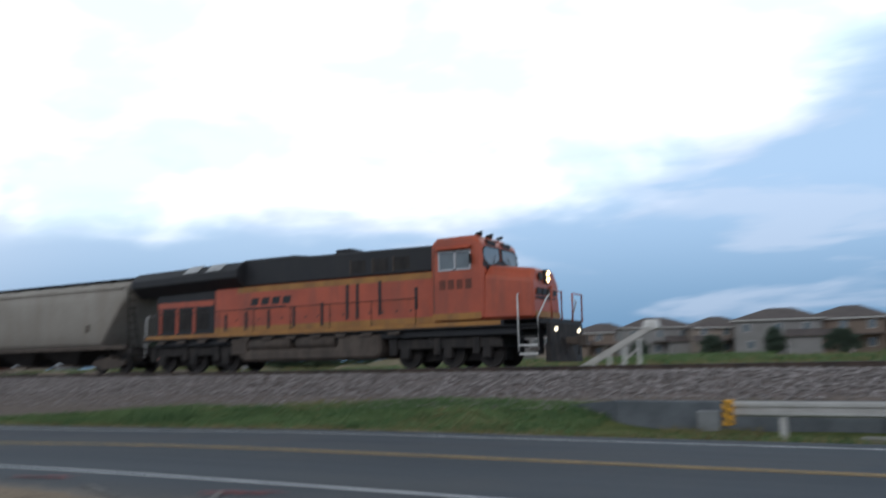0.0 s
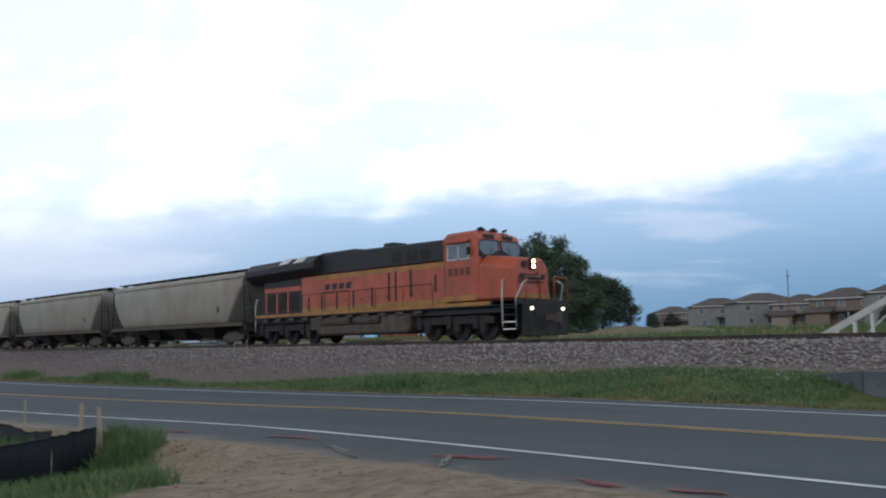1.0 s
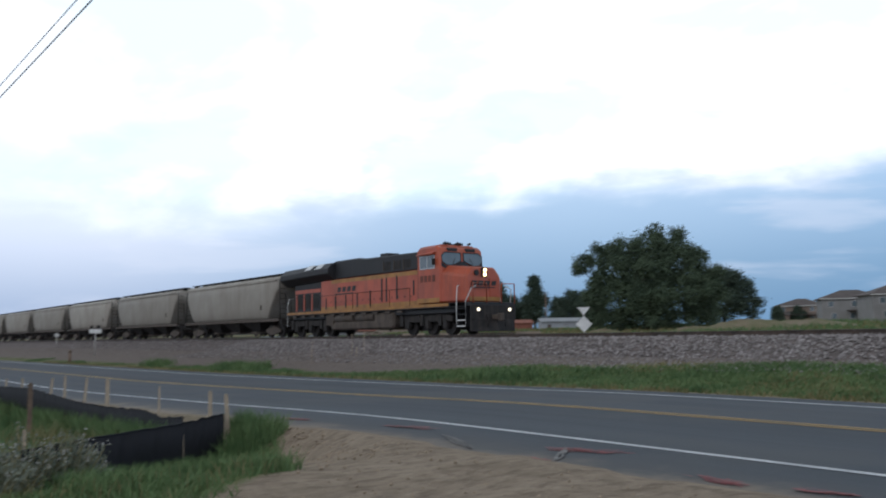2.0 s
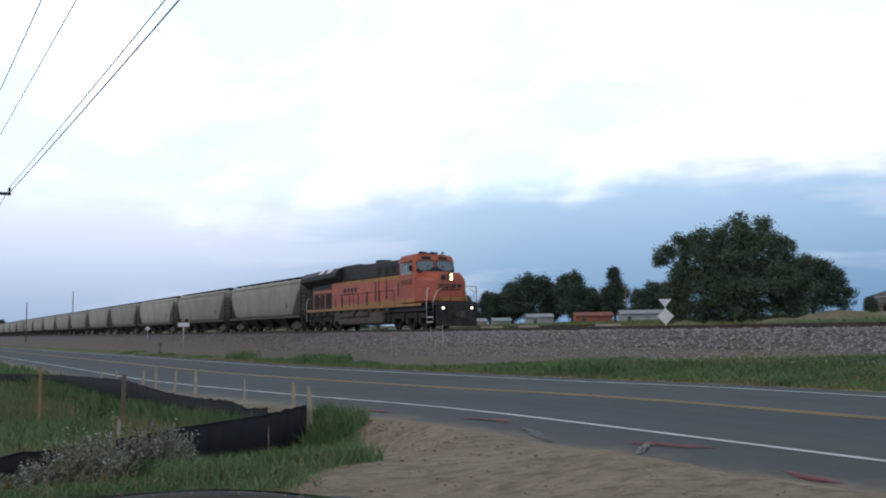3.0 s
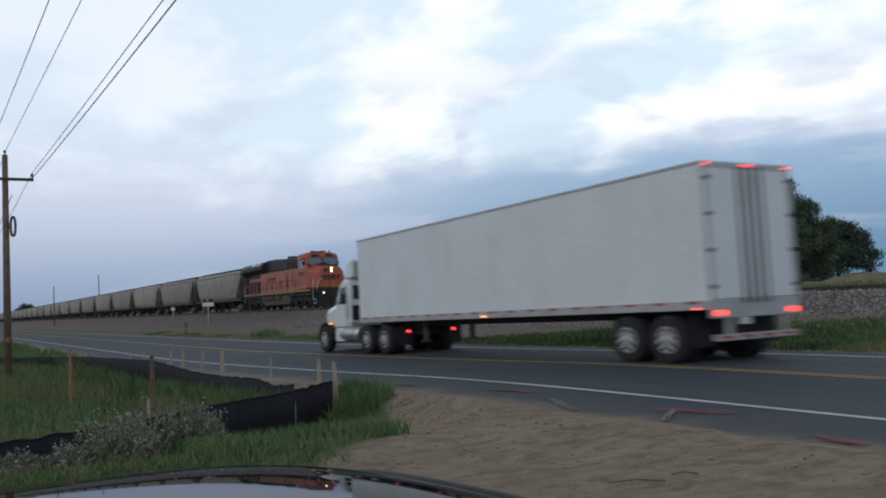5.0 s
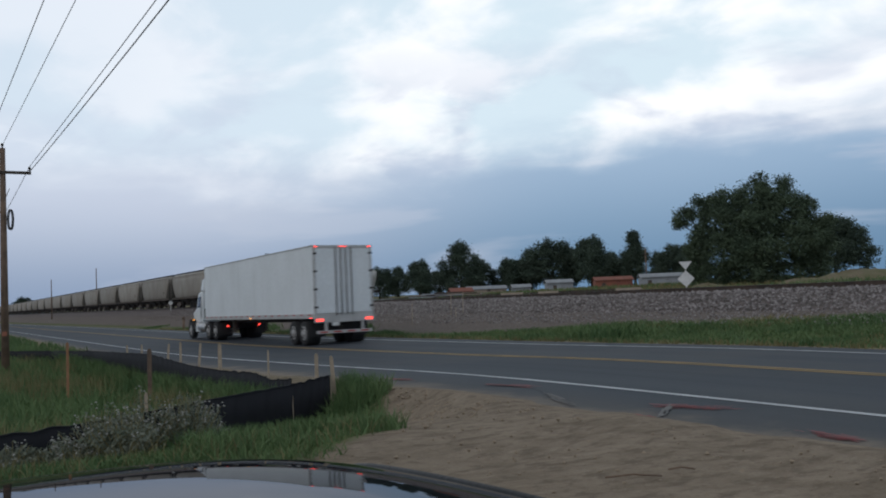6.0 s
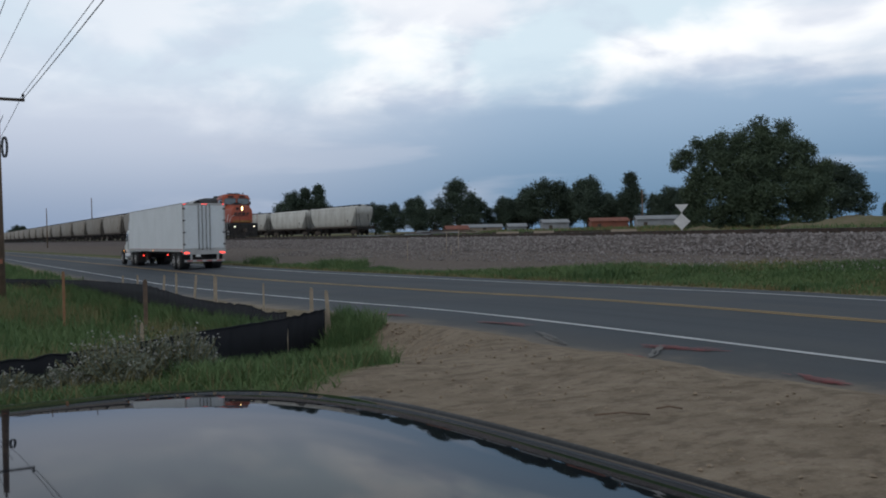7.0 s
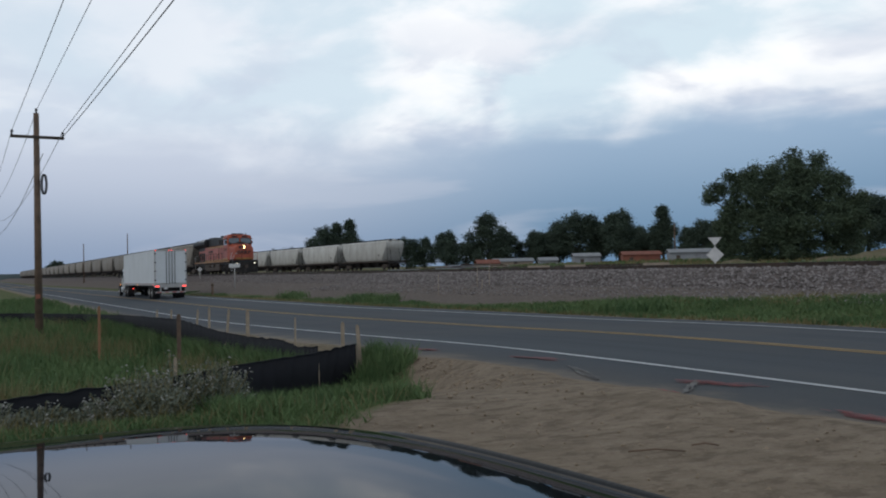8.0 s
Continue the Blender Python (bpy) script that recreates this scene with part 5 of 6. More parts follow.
# brown earth heap near the big tree
for az, d, r, h in ((56.5, 80, 6.0, 1.2), (53.2, 78, 3.2, 0.7), (47.6, 80, 2.8, 0.65), (60.0, 88, 6.5, 0.95)):
    x, y, z = place(az, d)
    g = Mesh()
    n = 20
    rings_ = []
    for k in range(6):
        q = k / 5
        rings_.append([(r * (1 - q) * math.cos(2 * math.pi * i / n) * (1 + 0.25 * noise.noise(Vector((i * 0.7, k, az)))), 0.7 * r * (1 - q) * math.sin(2 * math.pi * i / n), -0.3 + (h + 0.3) * math.sin(q * math.pi / 2) * (0.85 + 0.3 * noise.noise(Vector((i * 0.5, k, az))))) for i in range(n)])
    g.rings(rings_, True, True)
    single("earth_heap", g, surface("dry_earth", (0.21, 0.165, 0.11), 0.95, second=(0.13, 0.13, 0.06), scale=0.8, grain=0.3, bump=0.6), "low heap of dry earth with weeds", "earth heap", pose(x, y, z, 0, 0, turn(az)), group="earth heaps")


# inclined conveyor frame beyond the track
def build_conveyor():
    x0, y0, z0 = place(68.2, 47)
    c = thing("conveyor", "weathered white inclined conveyor on legs beyond the track", "conveyor", pose(x0, y0, z0, 0, 0, turn(70) - 6))
    L, H = 3.9, 2.1
    for s in (-0.35, 0.35):
        part("side_beam", Mesh().rings([[(0, s - 0.03, 0.15), (0, s + 0.03, 0.15), (0, s + 0.03, 0.5), (0, s - 0.03, 0.5)], [(L, s - 0.03, H + 0.3), (L, s + 0.03, H + 0.3), (L, s + 0.03, H + 0.62), (L, s - 0.03, H + 0.62)]]), GALVANISED, c)
        for k in range(1, 5):
            q = k / 5
            part("leg", Mesh().span(L * q - 0.05, L * q + 0.05, s - 0.05, s + 0.05, -0.2, 0.2 + H * q), WHITE_METAL, c, "white leg")
        part("brace", Mesh().cyl((L * 0.4, s, 0), (L * 0.8, s, H * 0.7), 0.03, 0.03, 6), GALVANISED, c)
    for k in range(12):
        q = (k + 0.5) / 12
        part("slat", Mesh().box(L * q, 0, 0.4 + H * q, 0.12, 0.64, 0.05), GALVANISED, c)
    part("drive_drum", Mesh().cyl((L, -0.5, H + 0.5), (L, 0.5, H + 0.5), 0.26, 0.26, 14), WHITE_METAL, c, "white drum head")
    part("discharge_hood", Mesh().loft([(H + 0.35, 0.45, -0.45, 0.45, 0.12), (H + 0.75, 0.35, -0.35, 0.35, 0.12)]), WHITE_METAL, c, "white hood").location = (L - 0.1, 0, 0)


build_conveyor()


# ---- signs and posts ----
def build_crossing_sign():
    x, y, z = place(46.25, 45)
    s = thing("road_sign", "back of a diamond road sign with a triangle above it", "road sign", pose(x, y, z + 0.28, 0, 0, turn(46)))
    part("post", Mesh().span(-0.03, 0.03, 0.02, 0.08, -0.7, 1.8), GALVANISED, s)
    part("diamond_plate", Mesh().rings([[(-0.42, v, 0.95), (0, v, 0.53), (0.42, v, 0.95), (0, v, 1.37)] for v in (0.0, 0.015)]), WHITE_METAL, s, "pale bare metal diamond plate")
    part("triangle_plate", Mesh().rings([[(-0.33, v, 1.82), (0, v, 1.4), (0.33, v, 1.82)] for v in (0.0, 0.015)]), WHITE_METAL, s, "pale triangular plate")


build_crossing_sign()


def build_track_sign():
    s = thing("track_sign", "small white trackside sign on a thin post", "sign", pose(21.0, 78.4, ground_z(21.0, 78.4), 0, 0, -20))
    part("post", Mesh().cyl((0, 0, -0.3), (0, 0, 2.3), 0.04, 0.04, 8), GALVANISED, s)
    part("plate", Mesh().span(-0.5, 0.5, -0.05, -0.03, 1.95, 2.3), WHITE_METAL, s, "white plate")
    part("upper_plate", Mesh().span(-0.42, -0.2, -0.05, -0.03, 2.35, 2.62).span(0.1, 0.42, -0.05, -0.03, 2.35, 2.62), UNDER, s)
    x, y = 25.4, 111.5
    plate = 0.32
    m = thing("milepost_sign", "white diamond trackside marker on a short post", "sign", pose(x, y, 1.0, 0, 0, -15))
    part("post", Mesh().cyl((0, 0, -0.5), (0, 0, 1.1), 0.04, 0.04, 8), GALVANISED, m)
    part("plate", Mesh().rings([[(-plate, v, 1.1), (0, v, 1.1 - plate), (plate, v, 1.1), (0, v, 1.1 + plate)] for v in (-0.06, -0.04)]), WHITE_METAL, m, "white diamond plate")


build_track_sign()
for k, (az, d, h) in enumerate(((28.3, 44, 1.0), (30.9, 46, 1.1), (31.7, 46, 1.15), (31.2, 44, 0.5))):
    x, y, z = place(az, d)
    single("marker_stake", Mesh().cyl((0, 0, -0.2), (0.03, 0, h), 0.016, 0.013, 6), LATH, "thin pale marker stake in the gravel", "stake", pose(x, y, max(z, 0.2)), group="marker stakes")
g = thing("utility_marker", "short orange-brown post in the roadside weeds", "marker post", pose(17.9, 74.0, ground_z(17.9, 74.0)))
part("post", Mesh().cyl((0, 0, -0.2), (0, 0, 0.85), 0.12, 0.1, 10), POLE_WOOD, g)
part("cap", Mesh().cyl((0, 0, 0.85), (0, 0, 1.05), 0.14, 0.1, 10), POLE_WOOD, g, "weathered orange-brown cap")

# ---- utility poles and wires ----
def build_pole(x, y, h, label, arm=2.05, coil=False, thin=1.0):
    p = thing("utility_pole", label, "utility pole", pose(x, y, ground_z(x, y)))
    part("shaft", Mesh().cyl((0, 0, -0.5), (-0.04, 0, h), 0.165 * thin, 0.11 * thin, 14), POLE_WOOD, p, "tapered brown wooden shaft")
    if arm:
        part("crossarm", Mesh().span(-arm / 2, arm / 2, -0.16, -0.05, h - 1.08, h - 0.96), GRIME, p, "dark crossarm", 0.01)
        for u in (-arm / 2 + 0.06, arm / 2 - 0.06):
            ins = part("insulator", Mesh().cyl((u, -0.1, h - 0.96), (u, -0.1, h - 0.86), 0.03, 0.03, 8).cyl((u, -0.1, h - 0.86), (u, -0.1, h - 0.76), 0.06, 0.045, 10), UNDER, p)
        part("top_insulator", Mesh().cyl((-0.04, 0, h), (-0.04, 0, h + 0.1), 0.03, 0.03, 8).cyl((-0.04, 0, h + 0.1), (-0.04, 0, h + 0.2), 0.06, 0.045, 10), UNDER, p)
    if coil:
        ring = Mesh()
        for i in range(20):
            a, b = 2 * math.pi * i / 20, 2 * math.pi * (i + 1) / 20
            for off in (0.0, 0.05):
                ring.cyl((0.2 + 0.09 * math.cos(a) + off, -0.2, h - 3.0 + 0.42 * math.sin(a)), (0.2 + 0.09 * math.cos(b) + off, -0.2, h - 3.0 + 0.42 * math.sin(b)), 0.025, 0.025, 5)
        part("cable_coil", ring, WIRE, p, "coil of black cable")
        part("orange_tag", Mesh().span(-0.13, 0.05, -0.18, -0.15, 1.5, 1.68), surface("orange_tag", (0.40, 0.16, 0.10), 0.8), p, "faded orange tag")
    return p


PX, PY = 2.37, 39.6
PH = 8.35 - ground_z(PX, PY)
build_pole(PX, PY, PH, "brown wooden utility pole with crossarm in the weedy field", coil=True)
ZP = ground_z(PX, PY) + PH
BX, BY = 3.62, -14.0
build_pole(BX, BY, 9.0, "brown wooden utility pole with crossarm behind the driveway")
FX, FY = 0.9, 95.0
build_pole(FX, FY, 9.0, "brown wooden utility pole with crossarm farther along the field")
for az, d, h in ((5.95, 210, 8.8), (8.49, 205, 10.4)):
    x, y, z = place(az, d)
    build_pole(x, y, h, "thin distant pole beyond the track", 0, False, 0.8)
x, y, z = place(43.8, 150)
build_pole(x, y, 6.2, "grey utility pole beside the distant trees", 1.2, False, 0.9)
x, y, z = place(66.5, 170)
build_pole(x, y, 10.5, "thin dark pole among the distant houses", 1.2, False, 0.7)


def string_wire(a, b, sag, r=0.011):
    g = Mesh()
    pts = []
    for i in range(25):
        t = i / 24
        p = Vector(a).lerp(Vector(b), t)
        p.z -= sag * 4 * t * (1 - t)
        pts.append(p)
    g.tube(pts, r, 5)
    single("overhead_wire", g, WIRE, "thin dark overhead wire strung between poles", "wire", group="overhead wires")


ZB = ground_z(BX, BY) + 9.0
ZF = ground_z(FX, FY) + 9.0
for u, dz, sag, r in ((-0.96, -0.76, 0.15, 0.010), (0.0, 0.2, 0.1, 0.010), (0.96, -0.76, 0.12, 0.012)):
    string_wire((PX + u, PY - 0.1, ZP + dz), (BX + u * 1.1, BY - 0.1, ZB + dz), sag, r)
    string_wire((PX + u, PY - 0.1, ZP + dz), (FX + u, FY - 0.1, ZF + dz), 1.2, r)
string_wire((PX + 0.98, PY - 0.1, ZP - 0.95), (BX + 1.12, BY, ZB - 0.95), 0.2, 0.016)
string_wire((PX + 0.2, PY - 0.2, ZP - 1.7), (FX + 0.2, FY, ZF - 2.2), 1.4, 0.014)

# ---- silt fence and stakes ----
def build_fence(name, points, height, label):
    """Black cloth hung between stakes, sagging and rippled."""
    f = thing(name, label, "fence")
    pts = []
    for (x0, y0, z0, w0), (x1, y1, z1, w1) in zip(points, points[1:]):
        for i in range(24):
            t = i / 24
            pts.append((x0 + (x1 - x0) * t, y0 + (y1 - y0) * t, z0 + (z1 - z0) * t, w0 + (w1 - w0) * t))
    pts.append(points[-1])
    front, n = [], len(pts)
    for k, (x, y, z, w) in enumerate(pts):
        rip = 0.02 * noise.noise(Vector((k * 0.7, 0, 2))) + 0.008 * math.sin(k * 1.3)
        top = z + w + 0.03 * noise.noise(Vector((k * 0.3, 5, 0)))
        front.append([(x + rip, y + rip, z - 0.15), (x - rip, y + 0.012 + rip, z + w * 0.5), (x, y, top), (x + 0.008, y + 0.012, top), (x - rip + 0.008, y + 0.024 + rip, z + w * 0.5), (x + rip + 0.008, y + rip + 0.012, z - 0.15)])
    part("cloth", Mesh().rings(front, True, True), FENCE_CLOTH, f, "sagging black fabric")
    part("hem", Mesh().tube([(x, y + 0.004, z + w - 0.01 + 0.03 * noise.noise(Vector((k * 0.3, 5, 0)))) for k, (x, y, z, w) in enumerate(pts)], 0.014, 5), FENCE_CLOTH, f, "rolled top hem")
    for x, y, z, w in points[1:]:
        part("stake", Mesh().span(x + 0.03, x + 0.06, y + 0.03, y + 0.06, z - 0.2, z + w - 0.03), LATH, f, "short wooden stake behind the cloth")
    return f


build_fence("silt_fence", [(-6.0, 10.9, -0.58, 0.44), (-2.5, 11.73, -0.55, 0.43), (0.29, 12.40, -0.56, 0.45), (2.08, 12.82, -0.60, 0.53), (3.64, 13.20, -0.62, 0.66), (4.96, 13.51, -0.62, 0.73), (5.73, 13.69, -0.50, 0.70), (5.82, 13.95, -0.45, 0.56)], 0.5, "sagging black silt fence on wooden stakes in the grass")
build_fence("silt_fence", [(5.5, 14.9, -0.34, 0.42), (5.5, 16.0, -0.40, 0.40), (5.5, 17.0, -0.36, 0.44), (5.5, 19.4, -0.42, 0.42), (5.5, 22.0, -0.42, 0.40), (5.5, 24.0, -0.40, 0.42), (5.45, 26.7, -0.36, 0.46), (5.4, 31.0, -0.42, 0.42), (5.3, 36.4, -0.52, 0.40), (4.6, 44.0, -0.70, 0.38), (2.2, 51.0, -0.80, 0.38), (-5.0, 57.0, -0.84, 0.38)], 0.5, "black silt fence running along the roadside weeds")


def stake(az, el_top, x_line=None, d=None, w=0.045, h=1.15, material=None, lean=0.0, label="weathered wooden lath stake by the roadside"):
    if x_line:
        d = x_line / math.sin(radians(az))
    x, y = d * math.sin(radians(az)), d * math.cos(radians(az))
    z = EYE + d * math.tan(radians(el_top))
    w *= 0.62
    g = Mesh().rings([[(-w, -0.012, -h), (w, -0.012, -h), (w, 0.012, -h), (-w, 0.012, -h)], [(-w, -0.012, -0.04), (w, -0.012, -0.04), (w, 0.012, -0.04), (-w, 0.012, -0.04)], [(-w * 0.4, -0.012, 0), (w * 0.4, -0.012, 0), (w * 0.4, 0.012, 0), (-w * 0.4, 0.012, 0)]])
    single("wooden_stake", g, material or LATH, label, "stake", pose(x, y, z, 0, lean, -az + 15), group="wooden stakes")


stake(22.86, -3.53, 5.82, w=0.05, lean=-4)
stake(21.90, -3.32, 5.70, w=0.05)
stake(18.81, -2.94, 5.6, w=0.025, material=None, label="pale painted lath stake by the roadside")
stake(15.77, -2.40, 5.6, w=0.065)
stake(14.60, -2.29, 5.6, h=1.0, lean=5)
stake(13.37, -2.14, 5.6, h=1.0)
stake(12.67, -2.23, 5.6, h=1.0, lean=4)
stake(11.05, -2.18, 5.6, h=0.9)
stake(10.19, -2.18, 5.55, h=0.9)
stake(11.49, -2.48, None, 21.0, w=0.075, h=1.1, material=POLE_WOOD, label="dark wooden fence post in the weeds")
stake(6.78, -1.82, None, 24.0, w=0.05, h=1.4, material=surface("orange_lath", (0.36, 0.19, 0.10), 0.9), label="orange-tinted wooden stake in the weeds")
stake(11.25, -5.18, None, 13.25, w=0.035, h=0.95, label="pale wooden stake holding the silt fence")
stake(2.2, -7.2, None, 12.8, w=0.035, h=0.8, label="pale wooden stake holding the silt fence")

# ---- culvert and guard rail ----
c = thing("culvert_headwall", "grey concrete culvert headwall in the roadside ditch", "culvert")
part("headwall", Mesh().span(20.9, 21.3, -3.0, 7.5, -0.8, 0.56), CONCRETE, c, "", 0.03)
part("wing_wall", Mesh().rings([[(20.9, 7.5, -0.8), (21.2, 7.5, -0.8), (21.2, 7.5, 0.56), (20.9, 7.5, 0.56)], [(22.3, 9.6, -0.6), (22.6, 9.6, -0.6), (22.6, 9.6, 0.35), (22.3, 9.6, 0.35)]]), CONCRETE, c)
for y in (4.9, 0.9):
    part("buttress", Mesh().span(20.6, 20.9, y, y + 0.5, -0.8, 0.35), surface("light_concrete", (0.22, 0.23, 0.235), 0.9), c, "lighter concrete block", 0.03)
part("apron", Mesh().span(18.9, 19.3, -3.0, 1.8, -0.6, -0.05), surface("pale_apron", (0.24, 0.235, 0.225), 0.9), c, "pale concrete apron", 0.03)
gr = thing("guard_rail", "galvanised steel guard rail with a yellow end marker", "guard rail")
prof = [(0.0, 0.31), (0.06, 0.35), (0.06, 0.41), (0.0, 0.45), (0.0, 0.49), (0.06, 0.53), (0.06, 0.59), (0.0, 0.63)]
part("beam", Mesh().rings([[(19.3 - dx, y, z) for dx, z in prof] + [(19.3 - dx + 0.01, y, z) for dx, z in reversed(prof)] for y in (4.3, 0.0, -6.0, -14.0, -30.0)]), GALVANISED, gr)
for k in range(9):
    part("post", Mesh().span(19.31, 19.46, 3.2 - k * 3.8, 3.35 - k * 3.8, -0.7, 0.6), POLE_WOOD if k else GALVANISED, gr, "guard rail post", 0.01)
end = part("end_marker", Mesh().loft([(0.12, 0.17, 4.25, 4.45, 0.05), (0.66, 0.17, 4.25, 4.45, 0.05)]), CAUTION, gr, "orange-yellow end terminal", 0.02)
end.location = (19.2, 0, 0)
for k in range(3):
    part("black_stripe", Mesh().box(19.025, 4.35, 0.24 + k * 0.17, 0.006, 0.24, 0.05, pose(0, 0, 0, 35, 0, 0)), BLACK, gr)


# ---- parked car under the eye ----
def build_car():
    """Dark open car, its bonnet pointing along the road; y forward from the seat."""
    car = thing("parked_car", "glossy dark open-topped car parked on the sandy driveway", "car", pose(0, 0, 0, 0, 0, -1.5))
    cx = 0.06
    rows_ = []
    for j in range(25):
        q = j / 24
        half = 0.90 - 0.155 * q ** 1.4
        line = []
        for i in range(33):
            u = -1 + 2 * i / 32
            y = 0.62 + 1.78 * q - 0.42 * u * u * q
            fall = 0.035 * (y - 0.62) + 0.0646 * max(0.0, (y - 1.2) / 1.2) ** 2.6
            z = 1.163 - fall - (0.095 - 0.047 * q) * abs(u) ** 3.6 - 0.012 * max(0.0, (q - 0.9) / 0.1) ** 2
            line.append((cx + u * half, y, z))
        rows_.append(line)
    n = 33
    top = [p for r in rows_ for p in r]
    low = [(x, y, z - 0.03) for x, y, z in top]
    faces = [(j * n + i, j * n + i + 1, (j + 1) * n + i + 1, (j + 1) * n + i) for j in range(24) for i in range(32)]
    g = Mesh()
    g.add(top, faces, True)
    g.add(low, [tuple(reversed(f)) for f in faces], True)
    part("bonnet", g, CAR_PAINT, car, "glossy dark bonnet mirroring the sky")
    # rounded edge bead round the bonnet
    rim = [rows_[j][0] for j in range(25)] + rows_[24][1:-1] + [rows_[j][32] for j in range(24, -1, -1)]
    part("bonnet_edge", Mesh().tube([(x, y, z - 0.006) for x, y, z in rim], 0.013, 8), CAR_TRIM, car, "matt dark bonnet edge")
    for s in (-1, 1):
        wing = []
        for j in range(25):
            x, y, z = rows_[j][32 if s > 0 else 0]
            wing.append([(x + s * 0.012, y, z - 0.02), (x + s * 0.03, y + 0.01, z - 0.03), (x + s * 0.06, y + 0.03, z - 0.2), (x + s * 0.06, y + 0.03, 0.45), (x + s * 0.02, y, 0.45)])
        part("front_wing", Mesh().rings(wing, True, True), CAR_TRIM, car, "dark front wing")
        part("door", Mesh().loft([(0.3, 0.05, -0.75, 0.6, 0.04), (0.8, 0.06, -0.75, 0.6, 0.05), (0.97, 0.03, -0.75, 0.6, 0.02)]), CAR_PAINT, car, "dark low door").location = (cx + s * 0.87, 0, 0)
        part("rear_wing", Mesh().loft([(0.4, 0.06, -2.0, -0.77, 0.05), (0.95, 0.05, -2.0, -0.77, 0.04)]), CAR_PAINT, car).location = (cx + s * 0.87, 0, 0)
        part("headlamp", Mesh().loft([(0.70, 0.15, 2.2, 2.36, 0.06), (0.84, 0.14, 2.18, 2.33, 0.06)]), GLASS_SKY, car).location = (cx + s * 0.48, 0, 0)
        for y in (1.55, -1.35):
            road_wheel(car, cx + s * 0.92, y, 0.36, 0.22, "wheel")
    part("front_bumper", Mesh().loft([(0.28, 0.76, 1.8, 2.42, 0.35), (0.62, 0.78, 1.8, 2.45, 0.35), (0.96, 0.70, 1.8, 2.34, 0.35)]), CAR_PAINT, car, "dark front bumper").location = (cx, 0, 0)
    part("dashboard", Mesh().span(cx - 0.78, cx + 0.78, 0.42, 0.62, 0.75, 1.06), CAR_TRIM, car, "dark dashboard", 0.04)
    part("floor_pan", Mesh().span(cx - 0.78, cx + 0.78, -2.0, 2.2, 0.22, 0.34), CAR_TRIM, car)
    part("rear_deck", Mesh().span(cx - 0.8, cx + 0.8, -2.05, -1.0, 0.4, 0.93), CAR_PAINT, car, "dark rear deck", 0.06)
    for u in (-0.4, 0.4):
        part("seat", Mesh().span(cx + u - 0.25, cx + u + 0.25, -0.45, 0.1, 0.34, 0.55).span(cx + u - 0.25, cx + u + 0.25, -0.62, -0.45, 0.34, 1.02), CAR_TRIM, car, "dark seat", 0.04)


build_car()


# ---- weeds and grass ----
def grass_patch(name, spots_, material, label, low, high, width, seed, lean=0.35):
    rng = random.Random(seed)
    v, f = [], []
    for x, y in spots_:
        z = ground_z(x, y) - 0.02
        for _ in range(4):
            h = rng.uniform(low, high)
            a = rng.uniform(0, 6.283)
            bx, by = x + rng.gauss(0, 0.06), y + rng.gauss(0, 0.06)
            w = width * rng.uniform(0.6, 1.3)
            dx, dy = math.cos(a) * w, math.sin(a) * w
            lx, ly = rng.gauss(0, lean) * h, rng.gauss(0, lean) * h
            k = len(v)
            v += [(bx - dx, by - dy, z), (bx + dx, by + dy, z), (bx + dx * 0.7 + lx * 0.4, by + dy * 0.7 + ly * 0.4, z + h * 0.6), (bx - dx * 0.7 + lx * 0.4, by - dy * 0.7 + ly * 0.4, z + h * 0.6), (bx + lx, by + ly, z + h)]
            f += [(k, k + 1, k + 2, k + 3), (k + 3, k + 2, k + 4)]
    d = bpy.data.meshes.new(name)
    d.from_pydata(v, [], f)
    d.materials.append(material)
    return tagged(new(name, d), label, "grass", kind="stuff")


def scatter(n, x0, x1, y0, y1, keep, seed):
    rng = random.Random(seed)
    out = []
    while len(out) < n:
        x, y = rng.uniform(x0, x1), rng.uniform(y0, y1)
        if keep(x, y, rng):
            out.append((x, y))
    return out


def patchy(x, y, s=0.35, o=0.0):
    return noise.noise(Vector((x * s, y * s, o)))


def front_zone(x, y, rng):
    edge = y - 0.9 * x - 5.0 - 1.3 * max(0.0, x - 4.6) + 0.5 * patchy(x, y, 0.8) + rng.gauss(0, 0.15)
    return edge > 0 and x < 6.1 + 0.25 * patchy(x, y, 0.9) and y < 12.25 + 0.24 * x


grass_patch("front_grass", scatter(14000, -4, 6.4, 4.6, 14, front_zone, 1), GRASS, "green weedy grass along the silt fence", 0.04, 0.14, 0.007, 31, 0.6)
grass_patch("front_tall_grass", scatter(2100, 2.2, 6.3, 6.0, 14, lambda x, y, r: front_zone(x, y, r) and (y > 11.7 + 0.24 * x or patchy(x, y, 0.7, 3) + r.gauss(0, 0.12) > 0.05), 2), GRASS, "taller grass tufts before the silt fence", 0.14, 0.30, 0.007, 32, 0.45)
grass_patch("fence_end_grass", scatter(520, 5.55, 6.35, 12.6, 14.4, lambda x, y, r: x > 5.8 or y < 13.4, 15), GRASS, "tall green tuft at the end of the silt fence", 0.12, 0.36, 0.008, 42, 0.35)
grass_patch("front_straw", scatter(800, -4, 6.2, 5, 13.5, front_zone, 14), STRAW, "dry stalks in the weeds before the fence", 0.10, 0.28, 0.005, 41, 0.4)
field = lambda x, y, r: x < 5.4 and y > 13.0 + 0.24 * x and r.random() < 1.3 - y / 50
grass_patch("field_grass", scatter(17000, -14, 6, 12.5, 47, field, 3), GRASS, "rough green grass in the fenced field", 0.12, 0.46, 0.011, 33, 0.45)
